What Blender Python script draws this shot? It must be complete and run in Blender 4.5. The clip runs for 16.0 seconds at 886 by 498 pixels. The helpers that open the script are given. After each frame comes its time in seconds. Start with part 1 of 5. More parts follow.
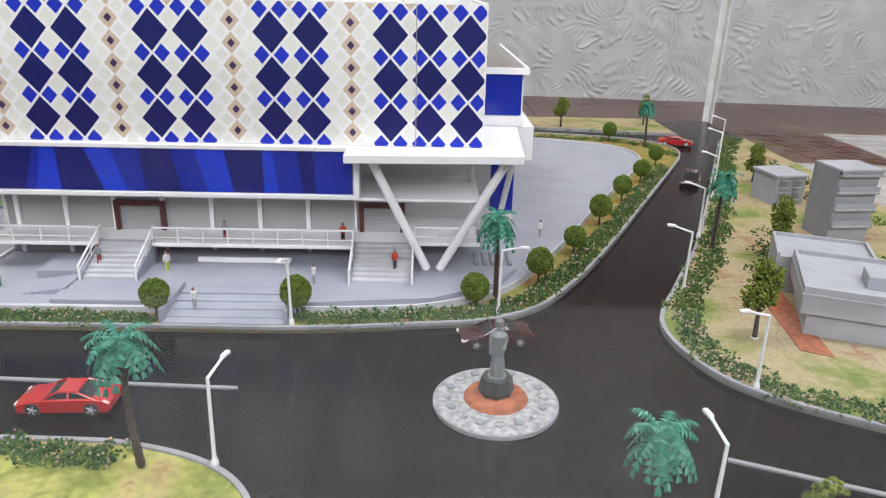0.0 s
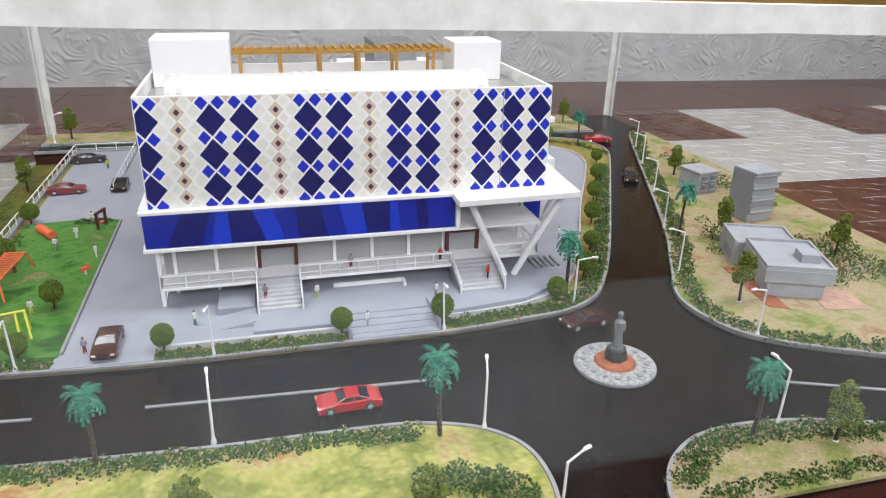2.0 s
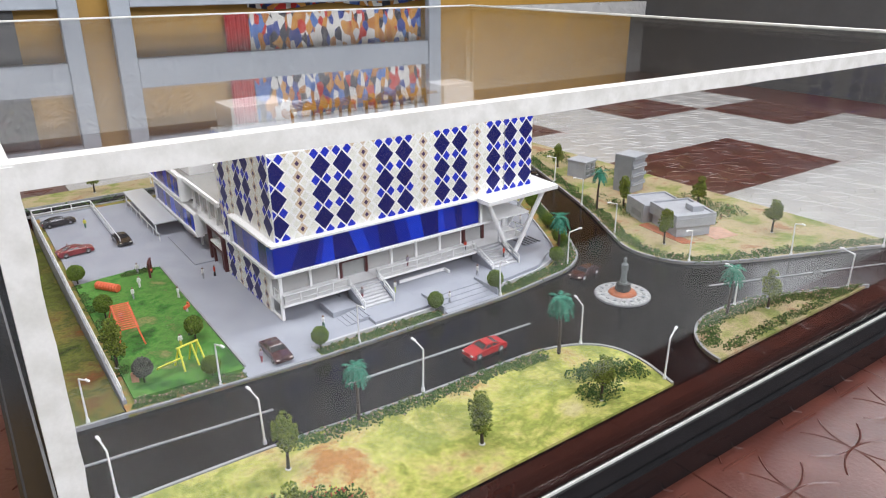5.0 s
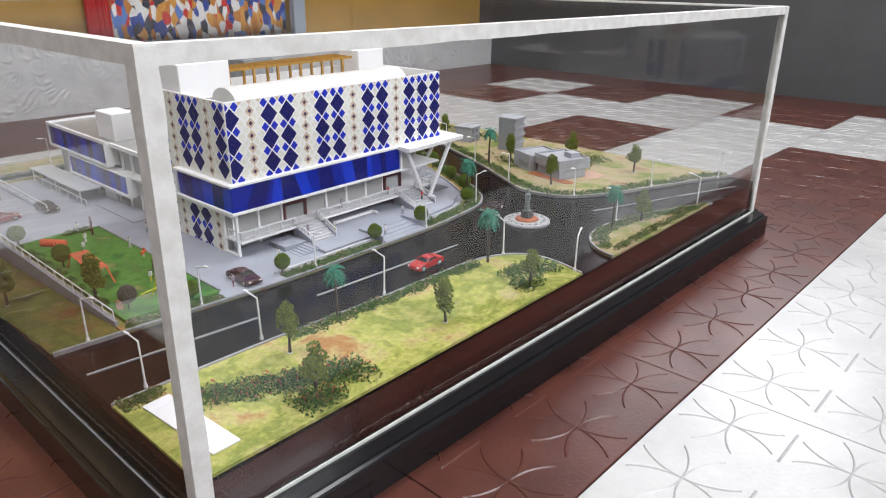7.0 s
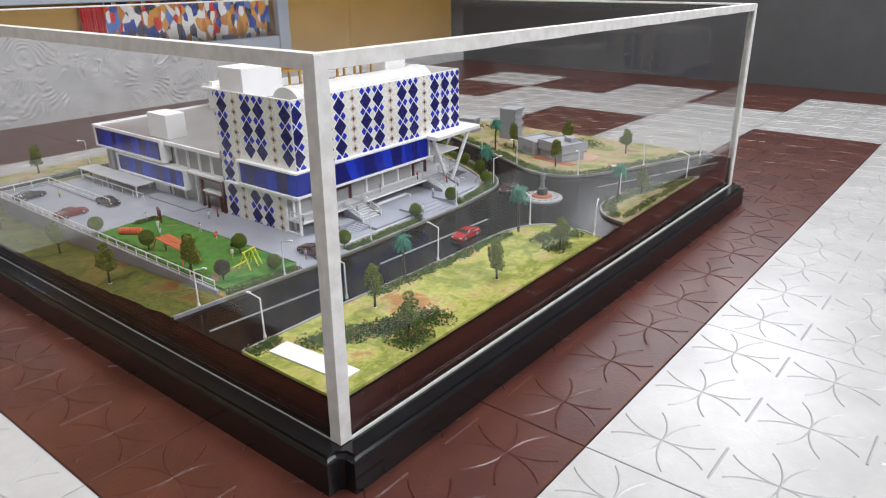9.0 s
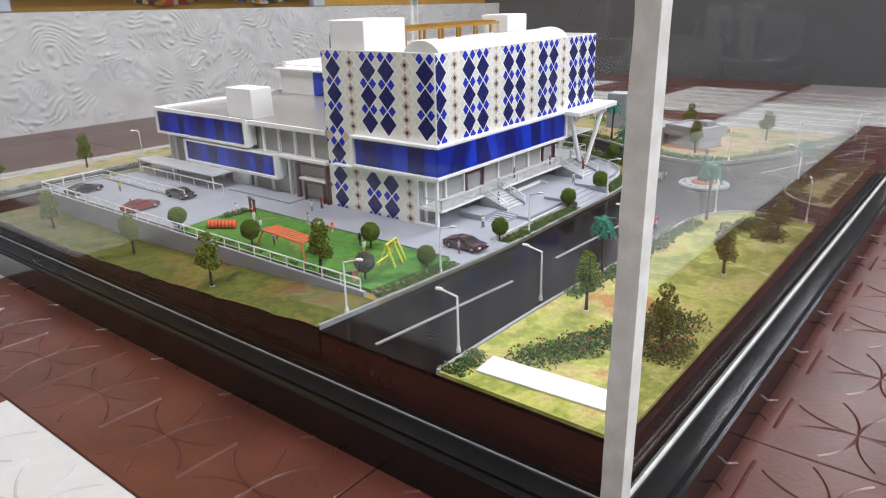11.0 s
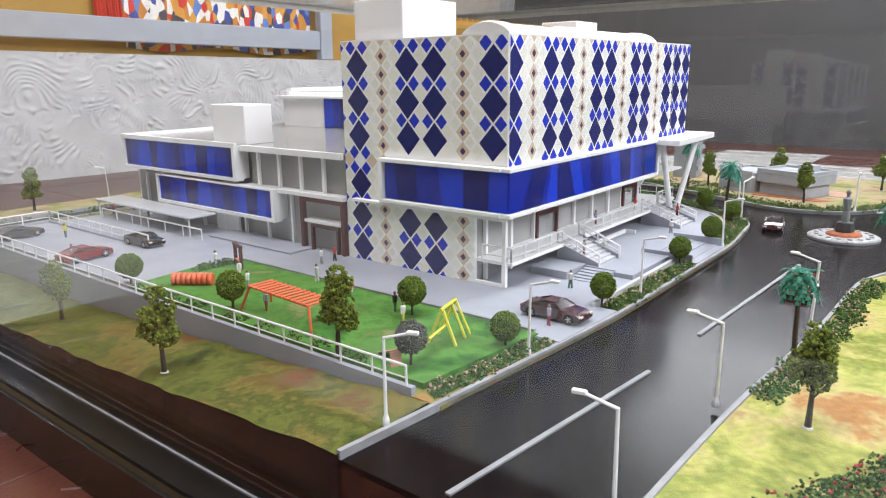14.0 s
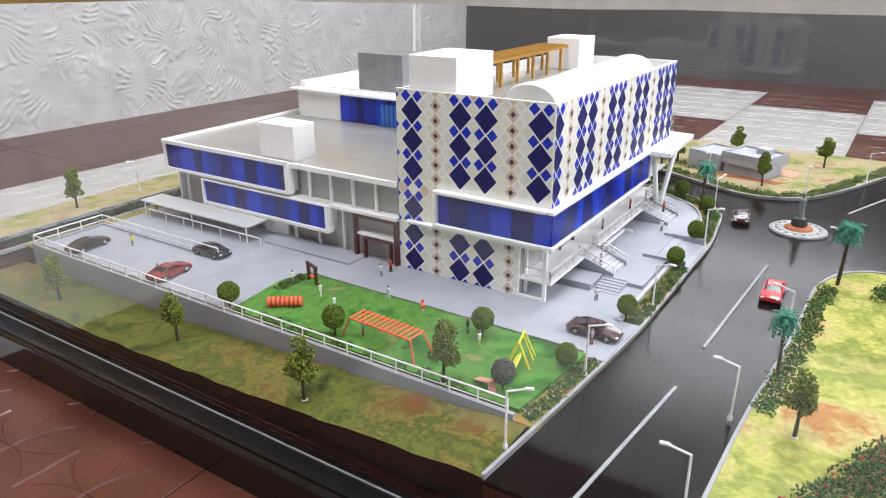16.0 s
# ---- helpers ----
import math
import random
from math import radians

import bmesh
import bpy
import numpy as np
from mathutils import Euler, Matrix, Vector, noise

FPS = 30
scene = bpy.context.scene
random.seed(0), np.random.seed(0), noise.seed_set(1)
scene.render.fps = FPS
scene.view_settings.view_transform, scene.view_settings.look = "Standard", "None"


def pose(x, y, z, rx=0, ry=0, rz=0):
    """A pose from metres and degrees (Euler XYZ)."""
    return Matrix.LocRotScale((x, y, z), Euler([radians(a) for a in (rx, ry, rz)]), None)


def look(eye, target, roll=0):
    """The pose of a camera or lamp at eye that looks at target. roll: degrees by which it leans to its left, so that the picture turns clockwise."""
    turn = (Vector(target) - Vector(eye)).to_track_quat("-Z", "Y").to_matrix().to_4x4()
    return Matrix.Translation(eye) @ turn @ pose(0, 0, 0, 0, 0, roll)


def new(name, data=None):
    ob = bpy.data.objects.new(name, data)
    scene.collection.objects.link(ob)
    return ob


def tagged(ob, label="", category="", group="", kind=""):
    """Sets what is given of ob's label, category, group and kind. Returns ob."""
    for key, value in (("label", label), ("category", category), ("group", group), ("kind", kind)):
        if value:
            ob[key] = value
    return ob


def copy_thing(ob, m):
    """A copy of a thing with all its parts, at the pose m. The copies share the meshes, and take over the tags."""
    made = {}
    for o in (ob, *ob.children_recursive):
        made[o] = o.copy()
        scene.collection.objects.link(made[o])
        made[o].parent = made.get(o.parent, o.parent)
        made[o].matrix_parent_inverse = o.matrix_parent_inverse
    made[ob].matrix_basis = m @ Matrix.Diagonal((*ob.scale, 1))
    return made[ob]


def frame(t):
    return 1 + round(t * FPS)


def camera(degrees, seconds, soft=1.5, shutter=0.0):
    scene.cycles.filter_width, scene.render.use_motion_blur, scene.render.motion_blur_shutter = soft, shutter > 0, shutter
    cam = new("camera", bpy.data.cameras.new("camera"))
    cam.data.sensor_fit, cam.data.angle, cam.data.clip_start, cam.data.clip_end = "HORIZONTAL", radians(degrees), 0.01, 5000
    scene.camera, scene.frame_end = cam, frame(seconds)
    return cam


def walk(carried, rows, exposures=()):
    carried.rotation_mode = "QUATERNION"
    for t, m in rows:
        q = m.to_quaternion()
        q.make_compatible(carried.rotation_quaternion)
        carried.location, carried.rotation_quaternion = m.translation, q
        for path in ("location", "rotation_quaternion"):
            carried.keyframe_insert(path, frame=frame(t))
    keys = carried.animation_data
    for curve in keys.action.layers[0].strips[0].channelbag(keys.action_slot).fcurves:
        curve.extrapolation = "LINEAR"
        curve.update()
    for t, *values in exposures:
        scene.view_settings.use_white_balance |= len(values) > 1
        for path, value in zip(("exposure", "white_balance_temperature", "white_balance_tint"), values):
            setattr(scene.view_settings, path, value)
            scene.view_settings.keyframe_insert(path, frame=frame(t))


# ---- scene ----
cam = camera(64.1, 16.0, soft=1.1)
PATH = [
    (0, (0.384, -0.584, 0.245), (0.431, 1.291, -0.448), 2.2),
    (0.5, (0.333, -0.614, 0.282), (0.443, 1.246, -0.444), 0.6),
    (1, (0.258, -0.679, 0.307), (0.41, 1.158, -0.468), -2.0),
    (1.5, (0.186, -0.716, 0.332), (0.481, 1.107, -0.436), 0.2),
    (2, (0.111, -0.727, 0.366), (0.596, 1.051, -0.41), 2.1),
    (2.5, (-0.006, -0.715, 0.392), (0.637, 1.034, -0.332), -0.1),
    (3, (-0.095, -0.724, 0.398), (0.653, 0.994, -0.301), -1.0),
    (3.2, (-0.111, -0.744, 0.395), (0.718, 0.935, -0.307), -0.6),
    (5.3, (-0.347, -0.81, 0.439), (0.73, 0.709, -0.293), 0.1),
    (5.5, (-0.369, -0.812, 0.436), (0.701, 0.721, -0.276), 0.5),
    (6, (-0.4, -0.795, 0.439), (0.768, 0.641, -0.319), -2.3),
    (6.5, (-0.47, -0.824, 0.382), (0.817, 0.522, -0.347), 1.0),
    (7, (-0.515, -0.866, 0.389), (0.87, 0.387, -0.327), 0.7),
    (7.5, (-0.517, -0.9, 0.399), (0.989, 0.207, -0.313), 1.5),
    (8, (-0.581, -0.908, 0.423), (0.887, 0.245, -0.295), 0.9),
    (8.5, (-0.642, -0.923, 0.424), (0.857, 0.183, -0.302), 0.5),
    (9, (-0.718, -0.879, 0.41), (0.734, 0.29, -0.315), -0.4),
    (9.5, (-0.758, -0.812, 0.372), (0.722, 0.352, -0.303), -0.0),
    (9.7, (-0.762, -0.776, 0.374), (0.712, 0.365, -0.351), -0.4),
    (11.8, (-0.63, -0.467, 0.228), (0.864, 0.738, -0.333), -2.0),
    (12, (-0.613, -0.447, 0.221), (0.895, 0.755, -0.309), -2.0),
    (12.5, (-0.591, -0.416, 0.202), (0.9, 0.818, -0.303), -1.9),
    (13, (-0.565, -0.389, 0.191), (0.933, 0.844, -0.296), -1.5),
    (13.5, (-0.548, -0.366, 0.183), (0.953, 0.872, -0.278), -0.3),
    (14, (-0.527, -0.342, 0.188), (0.999, 0.865, -0.273), -0.1),
    (14.5, (-0.544, -0.305, 0.205), (0.991, 0.847, -0.359), 0.4),
    (15, (-0.576, -0.254, 0.267), (0.995, 0.799, -0.383), -0.2),
    (15.5, (-0.634, -0.261, 0.327), (0.968, 0.737, -0.333), -0.8),
    (16, (-0.679, -0.3, 0.347), (0.889, 0.717, -0.366), 0.2),
]
walk(cam, [(t, look(eye, target, roll)) for t, eye, target, roll in PATH],
     exposures=[(0.0, 0.05), (3.0, 0.02), (5.5, 0.18), (6.5, 0.15), (7.5, -0.02), (9.5, -0.02), (12.0, 0.40), (16.0, 0.48)])

# ---- room light ----
world = bpy.data.worlds.new("world")
scene.world = world
world.use_nodes = True
wn = world.node_tree.nodes
sky = wn.new("ShaderNodeTexSky")
sky.sky_type, sky.sun_disc, sky.sun_elevation, sky.sun_rotation = "NISHITA", False, radians(50), radians(200)
wn["Background"].inputs["Strength"].default_value = 0.10
world.node_tree.links.new(sky.outputs[0], wn["Background"].inputs["Color"])


def area_lamp(name, eye, target, sx, sy, watts, colour):
    data = bpy.data.lights.new(name, "AREA")
    data.shape, data.size, data.size_y, data.energy, data.color = "RECTANGLE", sx, sy, watts, colour
    ob = new(name, data)
    ob.matrix_world = look(eye, target)
    return ob


area_lamp("window_daylight", (0.4, -2.94, 1.92), (0.4, 0.0, 0.25), 2.6, 1.05, 96, (0.935, 0.945, 1.0))
area_lamp("window_daylight", (2.95, 0.35, 1.5), (0.4, 0.35, 0.4), 1.5, 0.9, 23, (0.95, 0.96, 1.0))
area_lamp("ceiling_tube", (-0.9, 0.2, 2.63), (-0.9, 0.2, 0.0), 1.6, 0.6, 48, (0.95, 0.955, 1.0))
area_lamp("ceiling_tube", (1.2, -0.3, 2.63), (1.2, -0.3, 0.0), 1.6, 0.6, 48, (0.95, 0.955, 1.0))

# ---- materials ----
MATS = {}


def mat(name, colour, rough=0.6, metal=0.0, vary=0.12, scale=60.0, bump=0.0, bump_scale=400.0, second=None, spec=0.5, coat=0.0, rand=0.0):
    if name in MATS:
        return MATS[name]
    m = bpy.data.materials.new(name)
    m.use_nodes = True
    nt = m.node_tree
    n, l = nt.nodes, nt.links
    b = n["Principled BSDF"]
    b.inputs["Roughness"].default_value, b.inputs["Metallic"].default_value = rough, metal
    b.inputs["Specular IOR Level"].default_value = spec
    b.inputs["Coat Weight"].default_value = coat
    co = n.new("ShaderNodeTexCoord")
    n1, n2 = n.new("ShaderNodeTexNoise"), n.new("ShaderNodeTexNoise")
    n1.inputs["Scale"].default_value, n1.inputs["Detail"].default_value = scale, 5
    n2.inputs["Scale"].default_value, n2.inputs["Detail"].default_value = scale * 7, 3
    for q in (n1, n2):
        l.new(co.outputs["Object"], q.inputs["Vector"])
    ramp = n.new("ShaderNodeValToRGB")
    other = second or tuple(c * (1 - 2 * vary) for c in colour)
    ramp.color_ramp.elements[0].position, ramp.color_ramp.elements[1].position = 0.36, 0.64
    ramp.color_ramp.elements[0].color, ramp.color_ramp.elements[1].color = (*other, 1), (*colour, 1)
    l.new(n1.outputs["Fac"], ramp.inputs["Fac"])
    mix = n.new("ShaderNodeMix")
    mix.data_type, mix.blend_type = "RGBA", "MULTIPLY"
    mix.inputs["Factor"].default_value = 1.0
    r2 = n.new("ShaderNodeMapRange")
    r2.inputs["To Min"].default_value, r2.inputs["To Max"].default_value = 1 - vary, 1 + vary
    l.new(n2.outputs["Fac"], r2.inputs["Value"])
    l.new(ramp.outputs["Color"], mix.inputs["A"])
    l.new(r2.outputs["Result"], mix.inputs["B"])
    out = mix.outputs["Result"]
    if rand:
        info, r3, m3 = n.new("ShaderNodeObjectInfo"), n.new("ShaderNodeMapRange"), n.new("ShaderNodeMix")
        r3.inputs["To Min"].default_value, r3.inputs["To Max"].default_value = 1 - rand, 1 + rand
        m3.data_type, m3.blend_type = "RGBA", "MULTIPLY"
        m3.inputs["Factor"].default_value = 1.0
        l.new(info.outputs["Random"], r3.inputs["Value"])
        l.new(out, m3.inputs["A"])
        l.new(r3.outputs["Result"], m3.inputs["B"])
        out = m3.outputs["Result"]
    l.new(out, b.inputs["Base Color"])
    if bump:
        n3, bp = n.new("ShaderNodeTexNoise"), n.new("ShaderNodeBump")
        n3.inputs["Scale"].default_value, n3.inputs["Detail"].default_value = bump_scale, 6
        bp.inputs["Strength"].default_value, bp.inputs["Distance"].default_value = bump, 0.3 / bump_scale
        l.new(co.outputs["Object"], n3.inputs["Vector"])
        l.new(n3.outputs["Fac"], bp.inputs["Height"])
        l.new(bp.outputs["Normal"], b.inputs["Normal"])
    MATS[name] = m
    return m


def foliage(name, dark, light, yellow=None):
    """Flocked foam: each clump takes its own tone."""
    m = mat(name, light, 0.85, vary=0.2, scale=300, second=dark, spec=0.2)
    nt = m.node_tree
    n, l = nt.nodes, nt.links
    geo, ramp, mix = n.new("ShaderNodeNewGeometry"), n.new("ShaderNodeValToRGB"), n.new("ShaderNodeMix")
    e = ramp.color_ramp.elements
    e[0].color, e[1].color = (*dark, 1), (*(yellow or light), 1)
    mid = e.new(0.55)
    mid.color = (*light, 1)
    mix.data_type = "RGBA"
    mix.inputs["Factor"].default_value = 0.65
    old = n["Principled BSDF"].inputs["Base Color"].links[0].from_socket
    l.new(geo.outputs["Random Per Island"], ramp.inputs["Fac"])
    l.new(old, mix.inputs["A"])
    l.new(ramp.outputs["Color"], mix.inputs["B"])
    l.new(mix.outputs["Result"], n["Principled BSDF"].inputs["Base Color"])
    return m


def acrylic(name, tint=(1, 1, 1), haze=0.0):
    """Clear sheet: light passes straight through, the surface mirrors by Fresnel."""
    m = bpy.data.materials.new(name)
    m.use_nodes = True
    nt = m.node_tree
    n, l = nt.nodes, nt.links
    n.remove(n["Principled BSDF"])
    fr, tr, gl, mx = n.new("ShaderNodeLayerWeight"), n.new("ShaderNodeBsdfTransparent"), n.new("ShaderNodeBsdfGlossy"), n.new("ShaderNodeMixShader")
    pw, sc = n.new("ShaderNodeMath"), n.new("ShaderNodeMapRange")
    fr.inputs["Blend"].default_value = 0.5
    pw.operation = "POWER"
    pw.inputs[1].default_value = 5.0
    sc.inputs["To Min"].default_value, sc.inputs["To Max"].default_value = 0.034, 1.0
    l.new(fr.outputs["Facing"], pw.inputs[0])
    l.new(pw.outputs[0], sc.inputs["Value"])
    tr.inputs["Color"].default_value = (*tint, 1)
    gl.inputs["Roughness"].default_value = 0.0
    l.new(sc.outputs[0], mx.inputs[0])
    l.new(tr.outputs[0], mx.inputs[1])
    l.new(gl.outputs[0], mx.inputs[2])
    out = mx.outputs[0]
    if haze:
        df, m2 = n.new("ShaderNodeBsdfDiffuse"), n.new("ShaderNodeMixShader")
        df.inputs["Color"].default_value = (0.8, 0.8, 0.8, 1)
        m2.inputs[0].default_value = haze
        l.new(out, m2.inputs[1])
        l.new(df.outputs[0], m2.inputs[2])
        out = m2.outputs[0]
    l.new(out, n["Material Output"].inputs["Surface"])
    return m


WHITE = mat("white_card", (0.90, 0.90, 0.90), 0.55, vary=0.03, scale=40, bump=0.05)
WHITE_PLASTIC = mat("white_plastic", (0.78, 0.79, 0.79), 0.35, vary=0.03, scale=80)
GREY_CARD = mat("grey_paving", (0.32, 0.34, 0.385), 0.5, vary=0.06, scale=25, second=(0.28, 0.30, 0.345), bump=0.06)
PALE_CARD = mat("pale_grey_card", (0.50, 0.51, 0.53), 0.6, vary=0.06, scale=60, bump=0.06)
GREY_SHEET = mat("grey_acrylic_sheet", (0.40, 0.40, 0.39), 0.25, vary=0.05, scale=20)
GREY_ROOF = mat("glossy_grey_roof", (0.30, 0.30, 0.28), 0.18, vary=0.06, scale=15)
DARK_VOID = mat("dark_interior", (0.12, 0.12, 0.12), 0.6, vary=0.1)
MAROON = mat("maroon_frame", (0.09, 0.02, 0.02), 0.5, vary=0.1)
NAVY = mat("navy_print", (0.009, 0.014, 0.125), 0.42, vary=0.05, scale=90, rand=0.08, spec=0.2)
BLUE = mat("blue_print", (0.015, 0.038, 0.52), 0.42, vary=0.05, scale=90, rand=0.08, spec=0.2)
CREAM = mat("cream_print", (0.82, 0.82, 0.74), 0.35, vary=0.03, scale=90, rand=0.04)
PALE = mat("pale_print", (0.88, 0.88, 0.85), 0.35, vary=0.02, scale=90, rand=0.02)
TAN = mat("tan_print", (0.66, 0.54, 0.40), 0.35, vary=0.04, scale=90, rand=0.03)
DOT = mat("dark_dot_print", (0.06, 0.03, 0.10), 0.35, vary=0.05)
BAND_DARK = mat("band_navy", (0.009, 0.018, 0.17), 0.12, vary=0.06, scale=30, spec=0.3)
BAND_MID = mat("band_blue", (0.009, 0.03, 0.36), 0.12, vary=0.06, scale=30, spec=0.3)
BAND_LIGHT = mat("band_bright_blue", (0.012, 0.055, 0.62), 0.12, vary=0.06, scale=30, spec=0.3)
ASPHALT = mat("black_road_sheet", (0.006, 0.006, 0.0065), 0.17, vary=0.15, scale=18, second=(0.0035, 0.0035, 0.004), spec=0.5)
ASPHALT.node_tree.nodes["Principled BSDF"].inputs["IOR"].default_value = 1.2
KERB = mat("grey_kerb", (0.30, 0.31, 0.32), 0.6, vary=0.1, scale=80)
LINE = mat("road_line", (0.27, 0.28, 0.29), 0.5, vary=0.08)
BASE_BLACK = mat("black_lacquer", (0.012, 0.012, 0.013), 0.16, vary=0.1, scale=30)
TRUNK = mat("dark_trunk", (0.035, 0.03, 0.022), 0.7, vary=0.2, scale=500)
PALM_TRUNK = mat("brown_palm_trunk", (0.06, 0.045, 0.036), 0.7, vary=0.2, scale=600)
LEAF_A = foliage("tree_foam", (0.035, 0.058, 0.009), (0.13, 0.18, 0.024), (0.23, 0.27, 0.04))
LEAF_B = foliage("ball_tree_foam", (0.025, 0.05, 0.006), (0.09, 0.15, 0.015), (0.18, 0.25, 0.04))
LEAF_C = foliage("bush_foam", (0.014, 0.042, 0.012), (0.055, 0.13, 0.03), (0.20, 0.26, 0.08))
LEAF_G = foliage("grey_tree_foam", (0.05, 0.055, 0.05), (0.11, 0.12, 0.10), (0.15, 0.16, 0.13))
FROND = foliage("palm_frond", (0.008, 0.07, 0.045), (0.03, 0.20, 0.13), (0.12, 0.34, 0.25))
BLOSSOM = mat("red_blossom", (0.42, 0.05, 0.04), 0.7, vary=0.2)
PINK = mat("pink_blossom", (0.55, 0.36, 0.28), 0.7, vary=0.2)
TYRE = mat("tyre_rubber", (0.015, 0.015, 0.015), 0.7)
CHROME = mat("wheel_rim", (0.55, 0.55, 0.57), 0.3, metal=0.9)
CAR_GLASS = mat("car_glass", (0.02, 0.022, 0.025), 0.08, vary=0.05)
CAR_RED = mat("red_car_paint", (0.42, 0.018, 0.02), 0.22, vary=0.04, coat=0.6)
CAR_WINE = mat("wine_red_car_paint", (0.20, 0.02, 0.022), 0.25, vary=0.05, coat=0.5)
CAR_MAROON = mat("dark_maroon_car_paint", (0.045, 0.012, 0.014), 0.2, vary=0.05, coat=0.6)
CAR_BLACK = mat("black_car_paint", (0.012, 0.012, 0.014), 0.2, vary=0.05, coat=0.6)
LENS = mat("lamp_lens", (0.7, 0.68, 0.62), 0.2)
ORANGE = mat("orange_play_paint", (0.70, 0.13, 0.05), 0.5, vary=0.08)
YELLOW = mat("yellow_play_paint", (0.72, 0.70, 0.08), 0.5, vary=0.08)
OCHRE = mat("ochre_pergola_paint", (0.50, 0.27, 0.05), 0.5, vary=0.08, scale=120)
CONCRETE = mat("grey_model_block", (0.36, 0.38, 0.41), 0.6, vary=0.06, scale=60, bump=0.05)
# Darker copy of the block grey; on the houses it also paints shade.
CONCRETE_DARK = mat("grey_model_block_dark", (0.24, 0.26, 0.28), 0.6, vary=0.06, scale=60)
STATUE = mat("statue_grey", (0.20, 0.22, 0.22), 0.5, vary=0.1, scale=300, bump=0.2)
STONE_DARK = mat("dark_stone", (0.04, 0.045, 0.045), 0.5, vary=0.2, scale=300, bump=0.3)
CLAY = mat("orange_clay", (0.38, 0.12, 0.05), 0.8, vary=0.2, scale=200, bump=0.3)
ROUND = mat("roundabout_stone", (0.40, 0.41, 0.41), 0.6, vary=0.25, scale=220)
PANE = acrylic("clear_acrylic")
SIDE_SHEET = mat("pale_canopy_sheet", (0.55, 0.57, 0.58), 0.3, vary=0.04)
# Brown in this dark lacquer stands in for the floor mirrored in the panes.
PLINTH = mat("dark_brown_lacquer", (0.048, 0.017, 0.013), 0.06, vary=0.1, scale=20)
PANE_MODEL = acrylic("clear_model_sheet", (0.93, 0.94, 0.94), 0.12)


def grass(name, cols, scale=9.0, spread=(0.38, 0.62)):
    """Painted flock: soft patches of several colours, with fine fibre relief."""
    m = bpy.data.materials.new(name)
    m.use_nodes = True
    nt = m.node_tree
    n, l = nt.nodes, nt.links
    b = n["Principled BSDF"]
    b.inputs["Roughness"].default_value, b.inputs["Specular IOR Level"].default_value = 0.9, 0.15
    co, n1, n2, n3 = n.new("ShaderNodeTexCoord"), n.new("ShaderNodeTexNoise"), n.new("ShaderNodeTexNoise"), n.new("ShaderNodeTexNoise")
    for q, s, d in ((n1, scale, 9), (n2, scale * 28, 4), (n3, scale * 90, 3)):
        q.inputs["Scale"].default_value, q.inputs["Detail"].default_value = s, d
        l.new(co.outputs["Object"], q.inputs["Vector"])
    n1.inputs["Distortion"].default_value = 0.25
    n1.inputs["Roughness"].default_value = 0.70
    ramp = n.new("ShaderNodeValToRGB")
    e = ramp.color_ramp.elements
    lo, hi = spread
    e[0].position, e[0].color = lo, (*cols[0], 1)
    e[1].position, e[1].color = hi, (*cols[-1], 1)
    for k, c in enumerate(cols[1:-1], 1):
        e.new(lo + (hi - lo) * k / (len(cols) - 1)).color = (*c, 1)
    l.new(n1.outputs["Fac"], ramp.inputs["Fac"])
    r2, mx, bp = n.new("ShaderNodeMapRange"), n.new("ShaderNodeMix"), n.new("ShaderNodeBump")
    r2.inputs["From Min"].default_value, r2.inputs["From Max"].default_value = 0.3, 0.7
    r2.inputs["To Min"].default_value, r2.inputs["To Max"].default_value = 0.80, 1.18
    mx.data_type, mx.blend_type = "RGBA", "MULTIPLY"
    mx.inputs["Factor"].default_value = 1.0
    l.new(n2.outputs["Fac"], r2.inputs["Value"])
    l.new(ramp.outputs["Color"], mx.inputs["A"])
    l.new(r2.outputs["Result"], mx.inputs["B"])
    l.new(mx.outputs["Result"], b.inputs["Base Color"])
    bp.inputs["Strength"].default_value, bp.inputs["Distance"].default_value = 0.6, 0.0012
    l.new(n3.outputs["Fac"], bp.inputs["Height"])
    l.new(bp.outputs["Normal"], b.inputs["Normal"])
    return m


GRASS_FRONT = grass("yellow_green_flock", ((0.33, 0.17, 0.06), (0.42, 0.36, 0.15), (0.35, 0.36, 0.09), (0.19, 0.23, 0.05), (0.38, 0.37, 0.11), (0.40, 0.36, 0.18)), 7, (0.37, 0.64))
GRASS_LEFT = grass("brown_green_flock", ((0.022, 0.034, 0.010), (0.055, 0.075, 0.016), (0.11, 0.125, 0.025), (0.06, 0.075, 0.018), (0.15, 0.13, 0.032), (0.11, 0.08, 0.025), (0.16, 0.065, 0.022)), 10, (0.36, 0.64))
GRASS_RIGHT = grass("sandy_green_flock", ((0.15, 0.20, 0.05), (0.24, 0.25, 0.09), (0.34, 0.29, 0.16), (0.37, 0.31, 0.19), (0.30, 0.18, 0.10)), 13, (0.37, 0.63))
GRASS_PLAY = grass("bright_green_flock", ((0.03, 0.09, 0.02), (0.05, 0.17, 0.03), (0.10, 0.24, 0.05), (0.06, 0.17, 0.035), (0.20, 0.21, 0.08)), 16, (0.38, 0.64))
SOIL = grass("orange_soil", ((0.32, 0.15, 0.05), (0.34, 0.24, 0.08), (0.16, 0.20, 0.05), (0.38, 0.28, 0.08)), 40)


# ---- building blocks ----
def part(name, bm, material, parent, label="", smooth=False):
    me = bpy.data.meshes.new(name)
    bmesh.ops.recalc_face_normals(bm, faces=bm.faces)
    bm.to_mesh(me)
    bm.free()
    for m in material if isinstance(material, (list, tuple)) else [material]:
        me.materials.append(m)
    if smooth:
        me.shade_smooth()
    ob = new(name, me)
    ob.parent = parent
    if label:
        ob["label"] = label
    return ob


